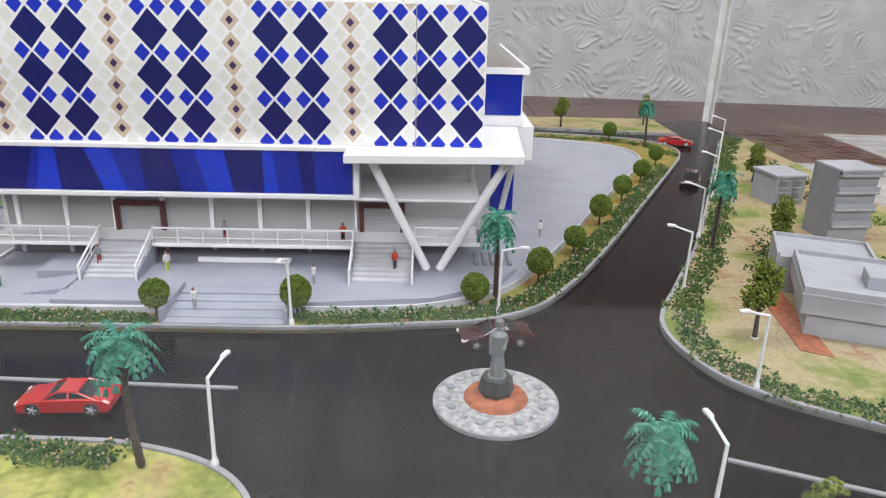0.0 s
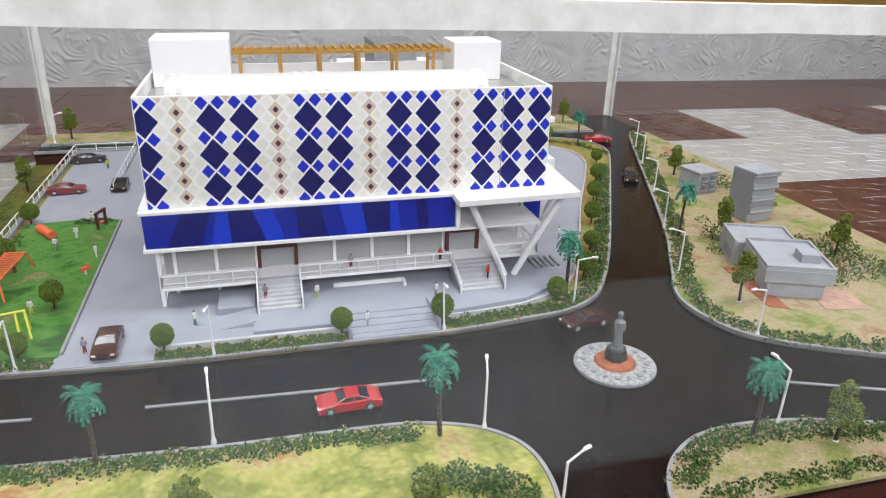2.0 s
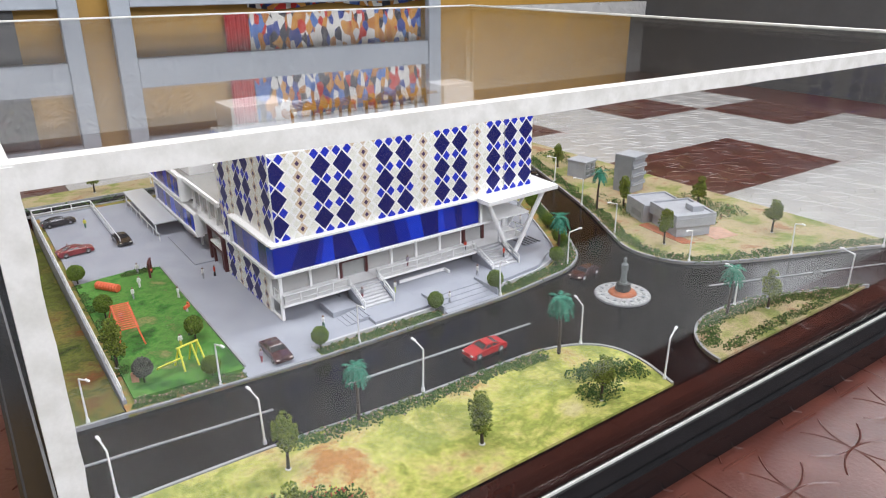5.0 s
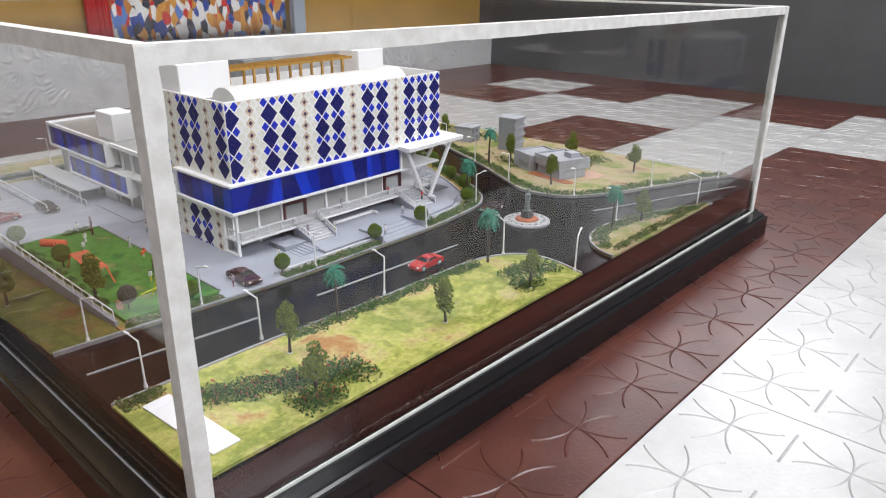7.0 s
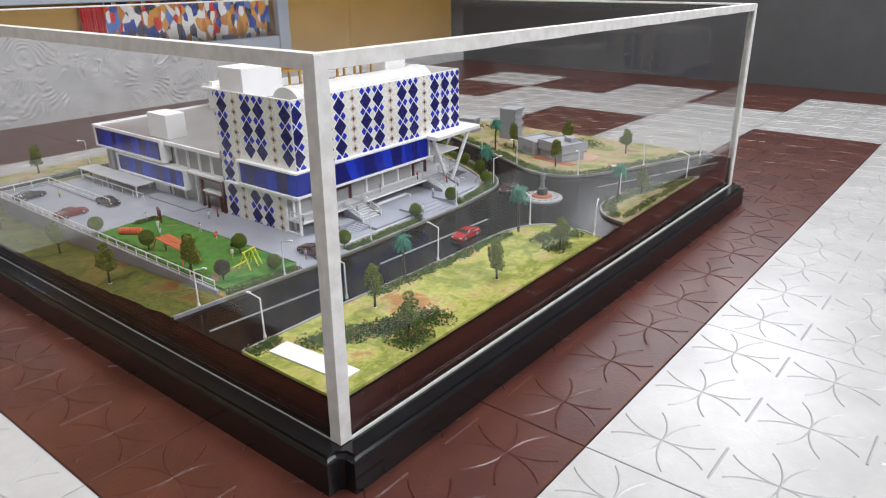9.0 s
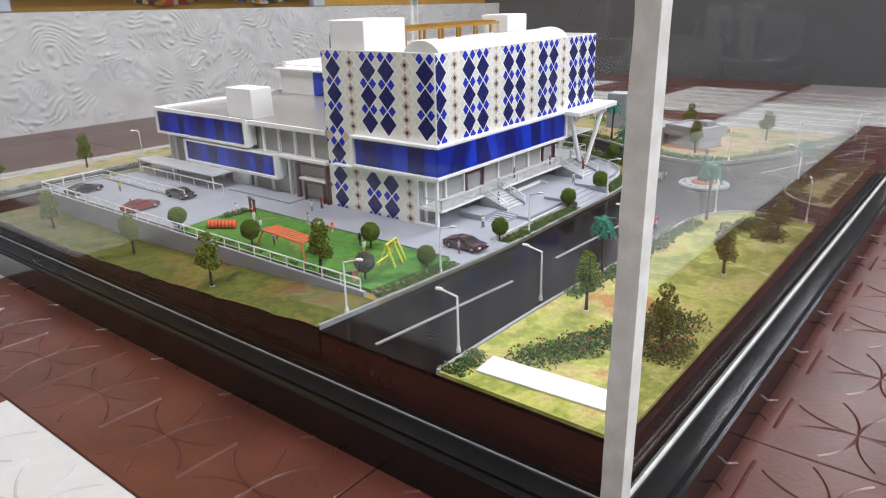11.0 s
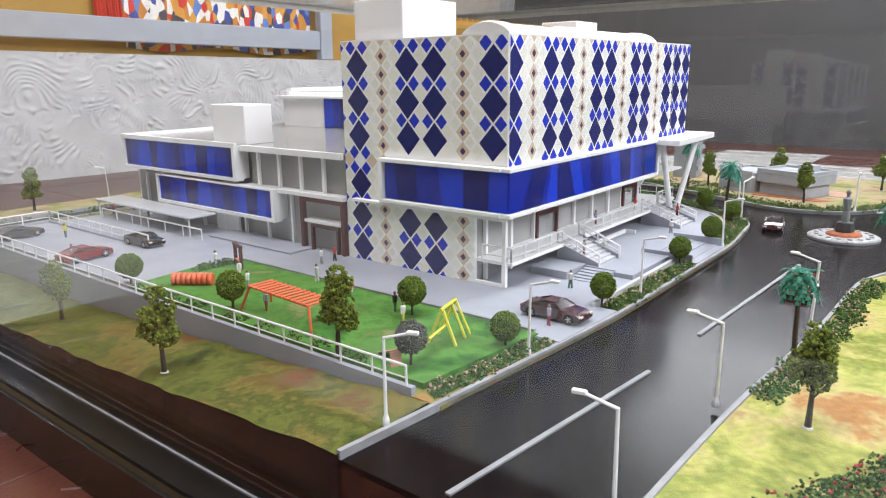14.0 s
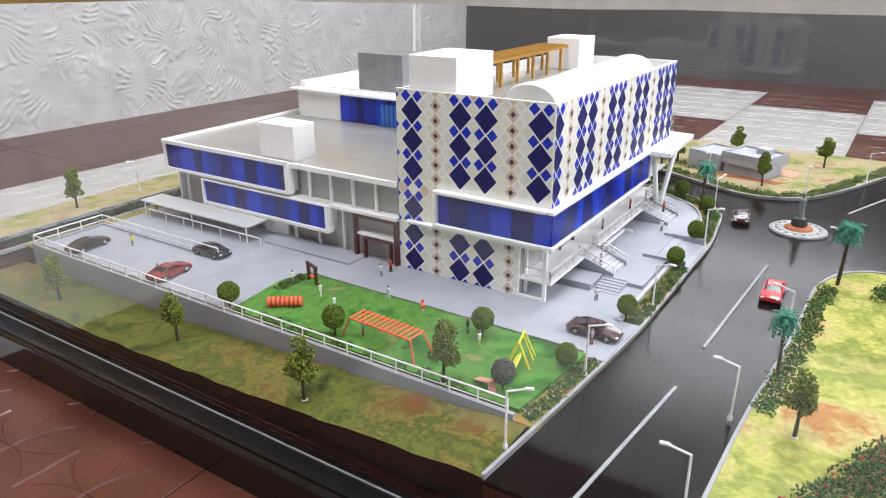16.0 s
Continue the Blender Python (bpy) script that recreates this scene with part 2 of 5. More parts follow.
def thing(name, label, category, group="", kind="", at=None):
    ob = tagged(new(name), label, category, group, kind)
    if at is not None:
        ob.matrix_basis = at
    return ob


def box(bm, x0, x1, y0, y1, z0, z1):
    v = [bm.verts.new((x, y, z)) for z in (z0, z1) for x, y in ((x0, y0), (x1, y0), (x1, y1), (x0, y1))]
    for f in ((3, 2, 1, 0), (4, 5, 6, 7), (0, 1, 5, 4), (1, 2, 6, 5), (2, 3, 7, 6), (3, 0, 4, 7)):
        bm.faces.new([v[i] for i in f])
    return bm


def boxes(*dims):
    bm = bmesh.new()
    for d in dims:
        box(bm, *d)
    return bm


def bevel(bm, w, seg=1):
    bmesh.ops.bevel(bm, geom=bm.edges[:], offset=w, segments=seg, affect="EDGES")
    return bm


def prism(bm, pts, z0, z1):
    lo, hi = [bm.verts.new((x, y, z0)) for x, y in pts], [bm.verts.new((x, y, z1)) for x, y in pts]
    bm.faces.new(hi)
    bm.faces.new(lo[::-1])
    for i in range(len(pts)):
        j = (i + 1) % len(pts)
        bm.faces.new((lo[i], lo[j], hi[j], hi[i]))
    return bm


def rod(bm, a, b, r0, r1=None, n=6):
    a, b = Vector(a), Vector(b)
    r1 = r0 if r1 is None else r1
    q = (b - a).to_track_quat("Z", "Y")
    rings = []
    for p, r in ((a, r0), (b, r1)):
        rings.append([bm.verts.new(p + q @ Vector((r * math.cos(2 * math.pi * i / n), r * math.sin(2 * math.pi * i / n), 0))) for i in range(n)])
    for i in range(n):
        j = (i + 1) % n
        bm.faces.new((rings[0][i], rings[0][j], rings[1][j], rings[1][i]))
    bm.faces.new(rings[0][::-1])
    bm.faces.new(rings[1])
    return bm


def lathe(bm, prof, n=24, at=(0, 0, 0)):
    """A turned solid from (radius, height) pairs, bottom to top."""
    rings = [[bm.verts.new((at[0] + r * math.cos(2 * math.pi * i / n), at[1] + r * math.sin(2 * math.pi * i / n), at[2] + z)) for i in range(n)] for r, z in prof]
    for a, b in zip(rings, rings[1:]):
        for i in range(n):
            j = (i + 1) % n
            bm.faces.new((a[i], a[j], b[j], b[i]))
    bm.faces.new(rings[0][::-1])
    bm.faces.new(rings[-1])
    return bm


def curve(pts, closed=False, sub=6):
    """Catmull-Rom through the points."""
    out, n = [], len(pts)
    for i in range(n if closed else n - 1):
        p = [Vector(pts[(i + k) % n] if closed else pts[min(max(i + k, 0), n - 1)]) for k in (-1, 0, 1, 2)]
        for s in range(sub):
            t = s / sub
            out.append(tuple(0.5 * (2 * p[1] + (p[2] - p[0]) * t + (2 * p[0] - 5 * p[1] + 4 * p[2] - p[3]) * t * t + (3 * p[1] - p[0] - 3 * p[2] + p[3]) * t ** 3)))
    if not closed:
        out.append(tuple(pts[-1]))
    return out


def strip(bm, pts, w, z0, z1):
    """A band of width w along a line of points, on its left side where w is positive."""
    rows = []
    for i, p in enumerate(pts):
        a, b = Vector(pts[max(i - 1, 0)]), Vector(pts[min(i + 1, len(pts) - 1)])
        d = (b - a).normalized()
        q = Vector(p) + Vector((-d.y, d.x)) * w
        rows.append([bm.verts.new((*p, z0)), bm.verts.new((*p, z1)), bm.verts.new((*q, z1)), bm.verts.new((*q, z0))])
    for a, b in zip(rows, rows[1:]):
        for i in range(4):
            j = (i + 1) % 4
            bm.faces.new((a[i], b[i], b[j], a[j]))
    bm.faces.new(rows[0])
    bm.faces.new(rows[-1][::-1])
    return bm


def offset(pts, w):
    out = []
    for i, p in enumerate(pts):
        a, b = Vector(pts[max(i - 1, 0)]), Vector(pts[min(i + 1, len(pts) - 1)])
        d = (b - a).normalized()
        out.append((p[0] - d.y * w, p[1] + d.x * w))
    return out


CLUMP = [(0, 0, 1), (1, 0, 0.1), (0.1, 1, 0), (-1, 0.1, 0), (0, -1, -0.1), (0, 0, -1)]
CLUMP_F = [(0, 1, 2), (0, 2, 3), (0, 3, 4), (0, 4, 1), (5, 2, 1), (5, 3, 2), (5, 4, 3), (5, 1, 4)]


def clumps(places, rng, tones=None):
    """A mesh of many small ragged crumbs: places are (x, y, z, size)."""
    verts, faces = [], []
    for x, y, z, s in places:
        e = Euler((rng.uniform(0, 6.3), rng.uniform(0, 6.3), rng.uniform(0, 6.3))).to_matrix()
        k = len(verts)
        for c in CLUMP:
            v = e @ (Vector(c) * s * rng.uniform(0.6, 1.3))
            verts.append((x + v.x, y + v.y, z + v.z))
        faces += [tuple(k + i for i in f) for f in CLUMP_F]
    me = bpy.data.meshes.new("crumbs")
    me.from_pydata(verts, [], faces)
    return me


def mesh_part(name, me, material, parent, label=""):
    me.materials.append(material)
    ob = new(name, me)
    ob.parent = parent
    if label:
        ob["label"] = label
    return ob


# ---- room ----
FLOOR_Z = -0.10
WALL_Y, WALL_X = 1.92, 2.98
X0, X1, Y0, Y1 = -0.30, 0.948, -0.402, 0.845
TOP_Z, BOT_Z = 0.345, -0.055

BROWN_TILE = mat("brown_floor_tile", (0.098, 0.031, 0.021), 0.28, vary=0.14, scale=9, second=(0.062, 0.019, 0.014), bump=0.25, bump_scale=170, rand=0.08)
WHITE_TILE = mat("white_floor_tile", (0.46, 0.46, 0.45), 0.24, vary=0.06, scale=9, bump=0.25, bump_scale=170, rand=0.04)
GROUT = mat("tile_grout", (0.10, 0.08, 0.07), 0.8)
PLASTER = mat("grey_wall_plaster", (0.50, 0.50, 0.49), 0.75, vary=0.07, scale=14, bump=0.5, bump_scale=110)
DARK_WALL = mat("dark_grey_wall_paint", (0.075, 0.077, 0.08), 0.6, vary=0.06, scale=6, bump=0.1)
OCHRE_WALL = mat("ochre_wall_paint", (0.42, 0.24, 0.045), 0.55, vary=0.08, scale=7, bump=0.06)
FRAME_BLUE = mat("blue_grey_frame_paint", (0.36, 0.40, 0.45), 0.4, vary=0.05, scale=20)
CEIL = mat("white_ceiling_paint", (0.75, 0.75, 0.73), 0.8, vary=0.03, scale=5)
PLAIN_WALL = mat("dull_wall_paint", (0.20, 0.20, 0.195), 0.7, vary=0.04, scale=5)


def structure(name, bm, material, label, category):
    return tagged(part(name, bm, material, None), label, category, kind="structure")


floor = structure("floor", boxes((-2.6, WALL_X, -3.0, WALL_Y + 0.1, FLOOR_Z - 0.1, FLOOR_Z - 0.003)), GROUT, "tiled room floor in brown and white squares", "floor")
structure("ceiling", boxes((-2.6, WALL_X + 0.1, -3.0, WALL_Y + 0.3, 2.7, 2.8)), CEIL, "plain white painted ceiling", "ceiling")
structure("wall_east", boxes((WALL_X, WALL_X + 0.1, -3.0, WALL_Y + 0.1, FLOOR_Z - 0.1, 1.0), (WALL_X, WALL_X + 0.1, -3.0, WALL_Y + 0.1, 2.0, 2.7), (WALL_X, WALL_X + 0.1, -3.0, -0.45, 1.0, 2.0), (WALL_X, WALL_X + 0.1, 1.15, WALL_Y + 0.1, 1.0, 2.0)), DARK_WALL, "dark grey painted room wall with a high window opening", "wall")
structure("wall_west", boxes((-2.7, -2.6, -3.0, WALL_Y + 0.1, FLOOR_Z - 0.1, 2.7)), PLAIN_WALL, "pale painted room wall", "wall")
structure("wall_south", boxes((-2.6, -0.95, -3.1, -3.0, FLOOR_Z - 0.1, 2.7), (1.75, WALL_X + 0.1, -3.1, -3.0, FLOOR_Z - 0.1, 2.7), (-0.95, 1.75, -3.1, -3.0, FLOOR_Z - 0.1, 1.35), (-0.95, 1.75, -3.1, -3.0, 2.5, 2.7)), PLAIN_WALL, "pale painted wall with a wide window opening", "wall")


def plaster_wall():
    """Hand-combed plaster: fans of curved ridges in relief."""
    rng = random.Random(4)
    fans = [(rng.uniform(-1.6, 3.0), rng.uniform(-0.15, 0.32), rng.uniform(0.12, 0.32), rng.uniform(0, 6.3), rng.uniform(0.4, 1.3), rng.uniform(0.013, 0.024)) for _ in range(420)]
    nx, nz, xa, xb, za, zb = 1500, 110, -2.6, WALL_X, FLOOR_Z, 0.275
    grid = np.zeros((nz + 1, nx + 1))
    xs, zs = np.linspace(xa, xb, nx + 1)[None, :], np.linspace(za, zb, nz + 1)[:, None]
    warp = np.zeros_like(grid)
    lump = np.zeros_like(grid)
    for _ in range(26):
        fx, fz, ph = rng.uniform(8, 45), rng.uniform(8, 45), rng.uniform(0, 6.3)
        wave = np.sin(xs * fx + zs * fz * rng.choice((-1, 1)) + ph)
        warp += wave * 0.10 / math.hypot(fx, fz)
        lump += wave * np.sin(xs * fz * 1.7 + ph * 2) * 0.00035
    for cx, cz, r, a, spread, pitch in fans:
        dx, dz = xs - cx, zs - cz
        d, ang = np.hypot(dx, dz) + warp, np.arctan2(dz, dx)
        off = np.abs((ang - a + np.pi) % (2 * np.pi) - np.pi) / (spread / 2)
        inside = (d < r) & (d > r * 0.45) & (off < 1)
        fade = np.clip((1 - off) * 3, 0, 1) * np.clip((r - d) / r * 6, 0.2, 1)
        ridge = 0.0060 * fade * (0.55 + 0.45 * np.sin(ang * 23 + cx * 40 + d * 60)) * np.abs(np.sin(np.pi * d / pitch + 4 * warp / pitch)) ** 4
        grid = np.where(inside, ridge, grid)
    grid = grid + lump
    verts = [(float(xs[0, i]), WALL_Y - float(grid[j, i]), float(zs[j, 0])) for j in range(nz + 1) for i in range(nx + 1)]
    w = nx + 1
    faces = [(j * w + i, j * w + i + 1, (j + 1) * w + i + 1, (j + 1) * w + i) for j in range(nz) for i in range(nx)]
    k = len(verts)
    verts += [(xa, WALL_Y + 0.1, za), (xb, WALL_Y + 0.1, za), (xb, WALL_Y + 0.1, zb), (xa, WALL_Y + 0.1, zb)]
    faces += [(nz * w, nz * w + nx, k + 2, k + 3), (k + 1, k, k + 3, k + 2)]
    me = bpy.data.meshes.new("wall_north")
    me.from_pydata(verts, [], faces)
    me.materials.append(PLASTER)
    me.shade_smooth()
    return tagged(new("wall_north", me), "low grey wall with hand-combed swirling plaster", "wall", kind="structure")


plaster_wall()
structure("wall_north_upper", boxes((-2.6, WALL_X, WALL_Y + 0.1, WALL_Y + 0.2, FLOOR_Z, 2.7)), OCHRE_WALL, "ochre yellow painted wall above the plaster", "wall")

# blue-grey open frame standing on the low wall, with printed cloth behind it
frame_thing = thing("wall_rack", "blue-grey painted open frame standing on the low wall", "frame")
for a, b in ((0.07, 0.13), (0.23, 0.295), (1.55, 1.615), (-0.9, -0.84)):
    part("upright", bevel(boxes((a, b, WALL_Y + 0.02, WALL_Y + 0.055, 0.277, 1.0)), 0.003), FRAME_BLUE, frame_thing)
for z, dz in ((0.315, 0.075), (0.548, 0.105), (0.83, 0.09)):
    for a, b in ((-0.84, 0.07), (0.295, 1.55)):
        part("crossbar", bevel(boxes((a, b, WALL_Y + 0.025, WALL_Y + 0.05, z, z + dz)), 0.003), FRAME_BLUE, frame_thing)
part("dark_panel", boxes((-0.838, -0.06, WALL_Y + 0.06, WALL_Y + 0.066, 0.28, 1.0)), DARK_WALL, frame_thing, "dark grey back panel")


def cloth(name, x0, x1, z0, z1, cols, label, seed):
    """A hanging printed cloth with soft vertical folds."""
    rng = random.Random(seed)
    bm = bmesh.new()
    nx, nz = 90, 14
    rows = []
    for j in range(nz + 1):
        row = []
        for i in range(nx + 1):
            u = i / nx
            fold = 0.008 * math.sin(u * 42 + 1.5 * math.sin(u * 9 + seed)) + 0.003 * math.sin(u * 90)
            row.append(bm.verts.new((x0 + (x1 - x0) * u, WALL_Y + 0.082 + fold * 0.9, z0 + (z1 - z0) * j / nz + (0.010 * math.sin(u * 11 + seed) if j == 0 else 0))))
        rows.append(row)
    for a, b in zip(rows, rows[1:]):
        for i in range(nx):
            bm.faces.new((a[i], a[i + 1], b[i + 1], b[i]))
    m = bpy.data.materials.new(name + "_print")
    m.use_nodes = True
    n, l = m.node_tree.nodes, m.node_tree.links
    co, mp, vo, ramp = n.new("ShaderNodeTexCoord"), n.new("ShaderNodeMapping"), n.new("ShaderNodeTexVoronoi"), n.new("ShaderNodeValToRGB")
    mp.inputs["Scale"].default_value = (1, 0.2, 0.55)
    vo.inputs["Scale"].default_value = 44
    ramp.color_ramp.interpolation = "CONSTANT"
    e = ramp.color_ramp.elements
    for k, c in enumerate(cols):
        q = e[k] if k < 2 else e.new(k / len(cols))
        q.position, q.color = k / len(cols), (*c, 1)
    sep = n.new("ShaderNodeSeparateColor")
    l.new(co.outputs["Object"], mp.inputs["Vector"])
    l.new(mp.outputs["Vector"], vo.inputs["Vector"])
    l.new(vo.outputs["Color"], sep.inputs["Color"])
    l.new(sep.outputs["Red"], ramp.inputs["Fac"])
    l.new(ramp.outputs["Color"], n["Principled BSDF"].inputs["Base Color"])
    n["Principled BSDF"].inputs["Roughness"].default_value = 0.8
    ob = part(name, bm, m, None, smooth=True)
    mod = ob.modifiers.new("thickness", "SOLIDIFY")
    mod.thickness = 0.0015
    return tagged(ob, label, "cloth")


cloth("hanging_cloth", 0.74, 1.545, 0.30, 0.98, ((0.55, 0.04, 0.03), (0.75, 0.74, 0.70), (0.04, 0.07, 0.30), (0.75, 0.74, 0.70), (0.5, 0.20, 0.04), (0.05, 0.05, 0.07), (0.10, 0.20, 0.5), (0.62, 0.30, 0.06)), "printed cotton cloth in red, white and blue hanging behind the frame", 3)
cloth("hanging_cloth", 0.64, 0.735, 0.33, 0.98, ((0.55, 0.02, 0.02), (0.50, 0.02, 0.02)), "plain red cloth hanging behind the frame", 5)

# ---- display base and case ----
base = thing("model_stand", "black lacquered board carrying the model, with rounded corners", "base board")
bm = boxes((X0 - 0.029, X1 + 0.032, Y0 - 0.029, Y1 + 0.030, FLOOR_Z, BOT_Z))
bmesh.ops.bevel(bm, geom=[e for e in bm.edges if abs(e.verts[0].co.z - e.verts[1].co.z) > 0.01], offset=0.02, segments=5, affect="EDGES")
bmesh.ops.bevel(bm, geom=[e for e in bm.edges if all(v.co.z > BOT_Z - 0.001 for v in e.verts)], offset=0.006, segments=3, affect="EDGES")
part("board", bm, BASE_BLACK, base)
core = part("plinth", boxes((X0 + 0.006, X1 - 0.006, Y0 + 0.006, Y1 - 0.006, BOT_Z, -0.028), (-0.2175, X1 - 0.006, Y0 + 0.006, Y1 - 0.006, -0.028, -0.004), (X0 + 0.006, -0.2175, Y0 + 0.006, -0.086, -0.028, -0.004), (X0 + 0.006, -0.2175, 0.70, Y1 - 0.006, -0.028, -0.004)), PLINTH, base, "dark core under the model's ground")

TAPE = mat("white_edge_tape", (0.74, 0.74, 0.71), 0.45, vary=0.06, scale=60, second=(0.62, 0.62, 0.58), bump=0.15, bump_scale=150)
case = thing("display_case", "clear acrylic case with white taped edges over the model", "display case")
T = 0.004
for dims in ((X0, X1, Y0, Y0 + T, BOT_Z, TOP_Z), (X0, X1, Y1 - T, Y1, BOT_Z, TOP_Z), (X0, X0 + T, Y0 + T, Y1 - T, BOT_Z, TOP_Z), (X1 - T, X1, Y0 + T, Y1 - T, BOT_Z, TOP_Z), (X0 + T, X1 - T, Y0 + T, Y1 - T, TOP_Z - T, TOP_Z)):
    part("pane", boxes(dims), PANE, case, "clear acrylic sheet").visible_shadow = False


def angle_strip(p, axis, sx, sy, length, w=0.0125, t=0.0016):
    """L-shaped edge strip: two thin legs that lap over the corner, softly uneven."""
    bm = bmesh.new()
    prof = [(-t, -t), (w, -t), (w, 0), (0, 0), (0, w), (-t, w)]
    n = 24
    rng = random.Random(int(1000 * (p[0] + 2 * p[1] + 3 * p[2])) & 1023)
    rings = []
    for k in range(n + 1):
        s = length * k / n
        d = rng.uniform(-0.0006, 0.0006)
        ring = []
        for a, b in prof:
            a, b = (a + (d if a > 0 else 0)) * sx, (b + (d if b > 0 else 0)) * sy
            ring.append(bm.verts.new({"x": (p[0] + s, p[1] + a, p[2] + b), "y": (p[0] + a, p[1] + s, p[2] + b), "z": (p[0] + a, p[1] + b, p[2] + s)}[axis]))
        rings.append(ring)
    for r, q in zip(rings, rings[1:]):
        for i in range(6):
            j = (i + 1) % 6
            bm.faces.new((r[i], r[j], q[j], q[i]))
    bm.faces.new(rings[0])
    bm.faces.new(rings[-1][::-1])
    return bm


for y, sy in ((Y0, 1), (Y1, -1)):
    part("edge_strip", angle_strip((X0, y, TOP_Z), "x", sy, -1, X1 - X0), TAPE, case, "white taped edge")
for x, sx in ((X0, 1), (X1, -1)):
    part("edge_strip", angle_strip((x, Y0 - 0.0012, TOP_Z), "y", sx, -1, Y1 - Y0 + 0.0024, t=0.0020), TAPE, case, "white taped edge")
    for y, sy in ((Y0, 1), (Y1, -1)):
        part("edge_strip", angle_strip((x, y, BOT_Z + 0.001), "z", sx, sy, TOP_Z - BOT_Z - 0.0005, w=0.0135, t=0.0024), TAPE, case, "white taped edge")
part("foot_bead", boxes((X0 + 0.012, X1 - 0.012, Y0 - 0.0022, Y0, BOT_Z, BOT_Z + 0.003)), TAPE, case, "thin white bead along the foot of the sheet")
part("foot_bead", boxes((X0 - 0.0015, X0, Y0 + 0.012, Y1 - 0.012, BOT_Z, BOT_Z + 0.0012)), KERB, case, "thin grey bead along the foot of the sheet")

# ---- model ground ----
IN0, IN1, JN0, JN1 = X0 + 0.006, X1 - 0.006, Y0 + 0.006, Y1 - 0.006
structure("road", boxes((-0.2175, IN1, JN0, JN1, -0.004, 0.0), (IN0, -0.2175, JN0, -0.086, -0.004, 0.0), (IN0, -0.2175, 0.70, JN1, -0.004, 0.0)), ASPHALT, "glossy black model road sheet", "road")

FRONT = curve([(IN0, -0.088), (-0.19, -0.097), (-0.09, -0.105), (0.0, -0.111), (0.10, -0.112), (0.19, -0.112), (0.29, -0.112), (0.37, -0.104), (0.432, -0.094), (0.474, -0.070), (0.500, -0.038), (0.535, 0.018), (0.580, 0.102), (0.637, 0.215), (0.736, 0.412), (0.775, 0.495), (0.786, 0.552), (0.768, 0.60), (0.72, 0.634), (0.60, 0.664), (0.40, 0.690), (0.10, 0.70), (IN0, 0.70)])
PLAZA = curve([(-0.088, -0.104), (0.002, -0.108)]) + [(0.002, -0.084)] + curve([(0.09, -0.083), (0.19, -0.083)]) + [(0.19, -0.109), (0.279, -0.109), (0.279, -0.083)] + curve([(0.33, -0.081), (0.39, -0.072), (0.455, -0.035), (0.520, 0.078), (0.591, 0.227), (0.668, 0.375), (0.700, 0.452), (0.700, 0.515), (0.66, 0.565), (0.55, 0.605), (0.36, 0.645), (0.10, 0.668), (-0.205, 0.672)])
LAWN = curve([(IN0, -0.231), (-0.12, -0.235), (0.05, -0.246), (0.17, -0.249), (0.225, -0.253), (0.275, -0.271), (0.303, -0.302), (0.308, -0.345), (0.297, JN0)])
ISLE = curve([(0.380, JN0), (0.386, -0.372), (0.407, -0.342), (0.448, -0.319), (0.51, -0.316), (0.58, -0.331), (0.66, -0.362), (0.735, JN0)])
EAST = curve([(0.905, 0.655), (0.873, 0.597), (0.787, 0.394), (0.669, 0.115), (0.603, -0.015), (0.567, -0.090), (0.572, -0.150), (0.602, -0.196), (0.686, -0.244), (0.80, -0.291), (0.866, -0.317), (IN1, -0.352)])
NORTH = [(IN0, 0.756), (0.2, 0.750), (0.55, 0.725), (0.75, 0.69), (0.83, 0.685)]


def plot(name, pts, material, label, z=0.0035):
    return structure(name, prism(bmesh.new(), pts, 0.0, z), material, label, "ground")


plot("ground_plot", [(-0.2175, -0.0955)] + [p for p in FRONT if p[0] > -0.2175] + [(-0.2175, 0.70)], SOIL, "orange soil and flock bed round the building plot", 0.003)
plot("ground_front", LAWN + [(IN0, JN0)], GRASS_FRONT, "yellow-green flocked lawn in front of the road")
plot("ground_isle", ISLE, GRASS_RIGHT, "small flocked green by the junction")
plot("ground_east", EAST + [(IN1, 0.655)], GRASS_RIGHT, "sandy green flocked plot with grey blocks")
plot("ground_north", [(IN0, JN1)] + NORTH + [(0.83, JN1)], GRASS_RIGHT, "flocked grass verge behind the back road")
for line in (FRONT, LAWN, ISLE, EAST, NORTH):
    structure("kerb", strip(bmesh.new(), line, -0.0032 if line in (LAWN, ISLE, NORTH) else 0.0032, 0.0, 0.0052), KERB, "thin grey model kerb along the road", "kerb")


def west_z(y):
    """Height of the side lawn, which falls away towards the back."""
    return 0.0035 - 0.0245 * min(1.0, max(0.0, (y + 0.06) / 0.42)) ** 0.85


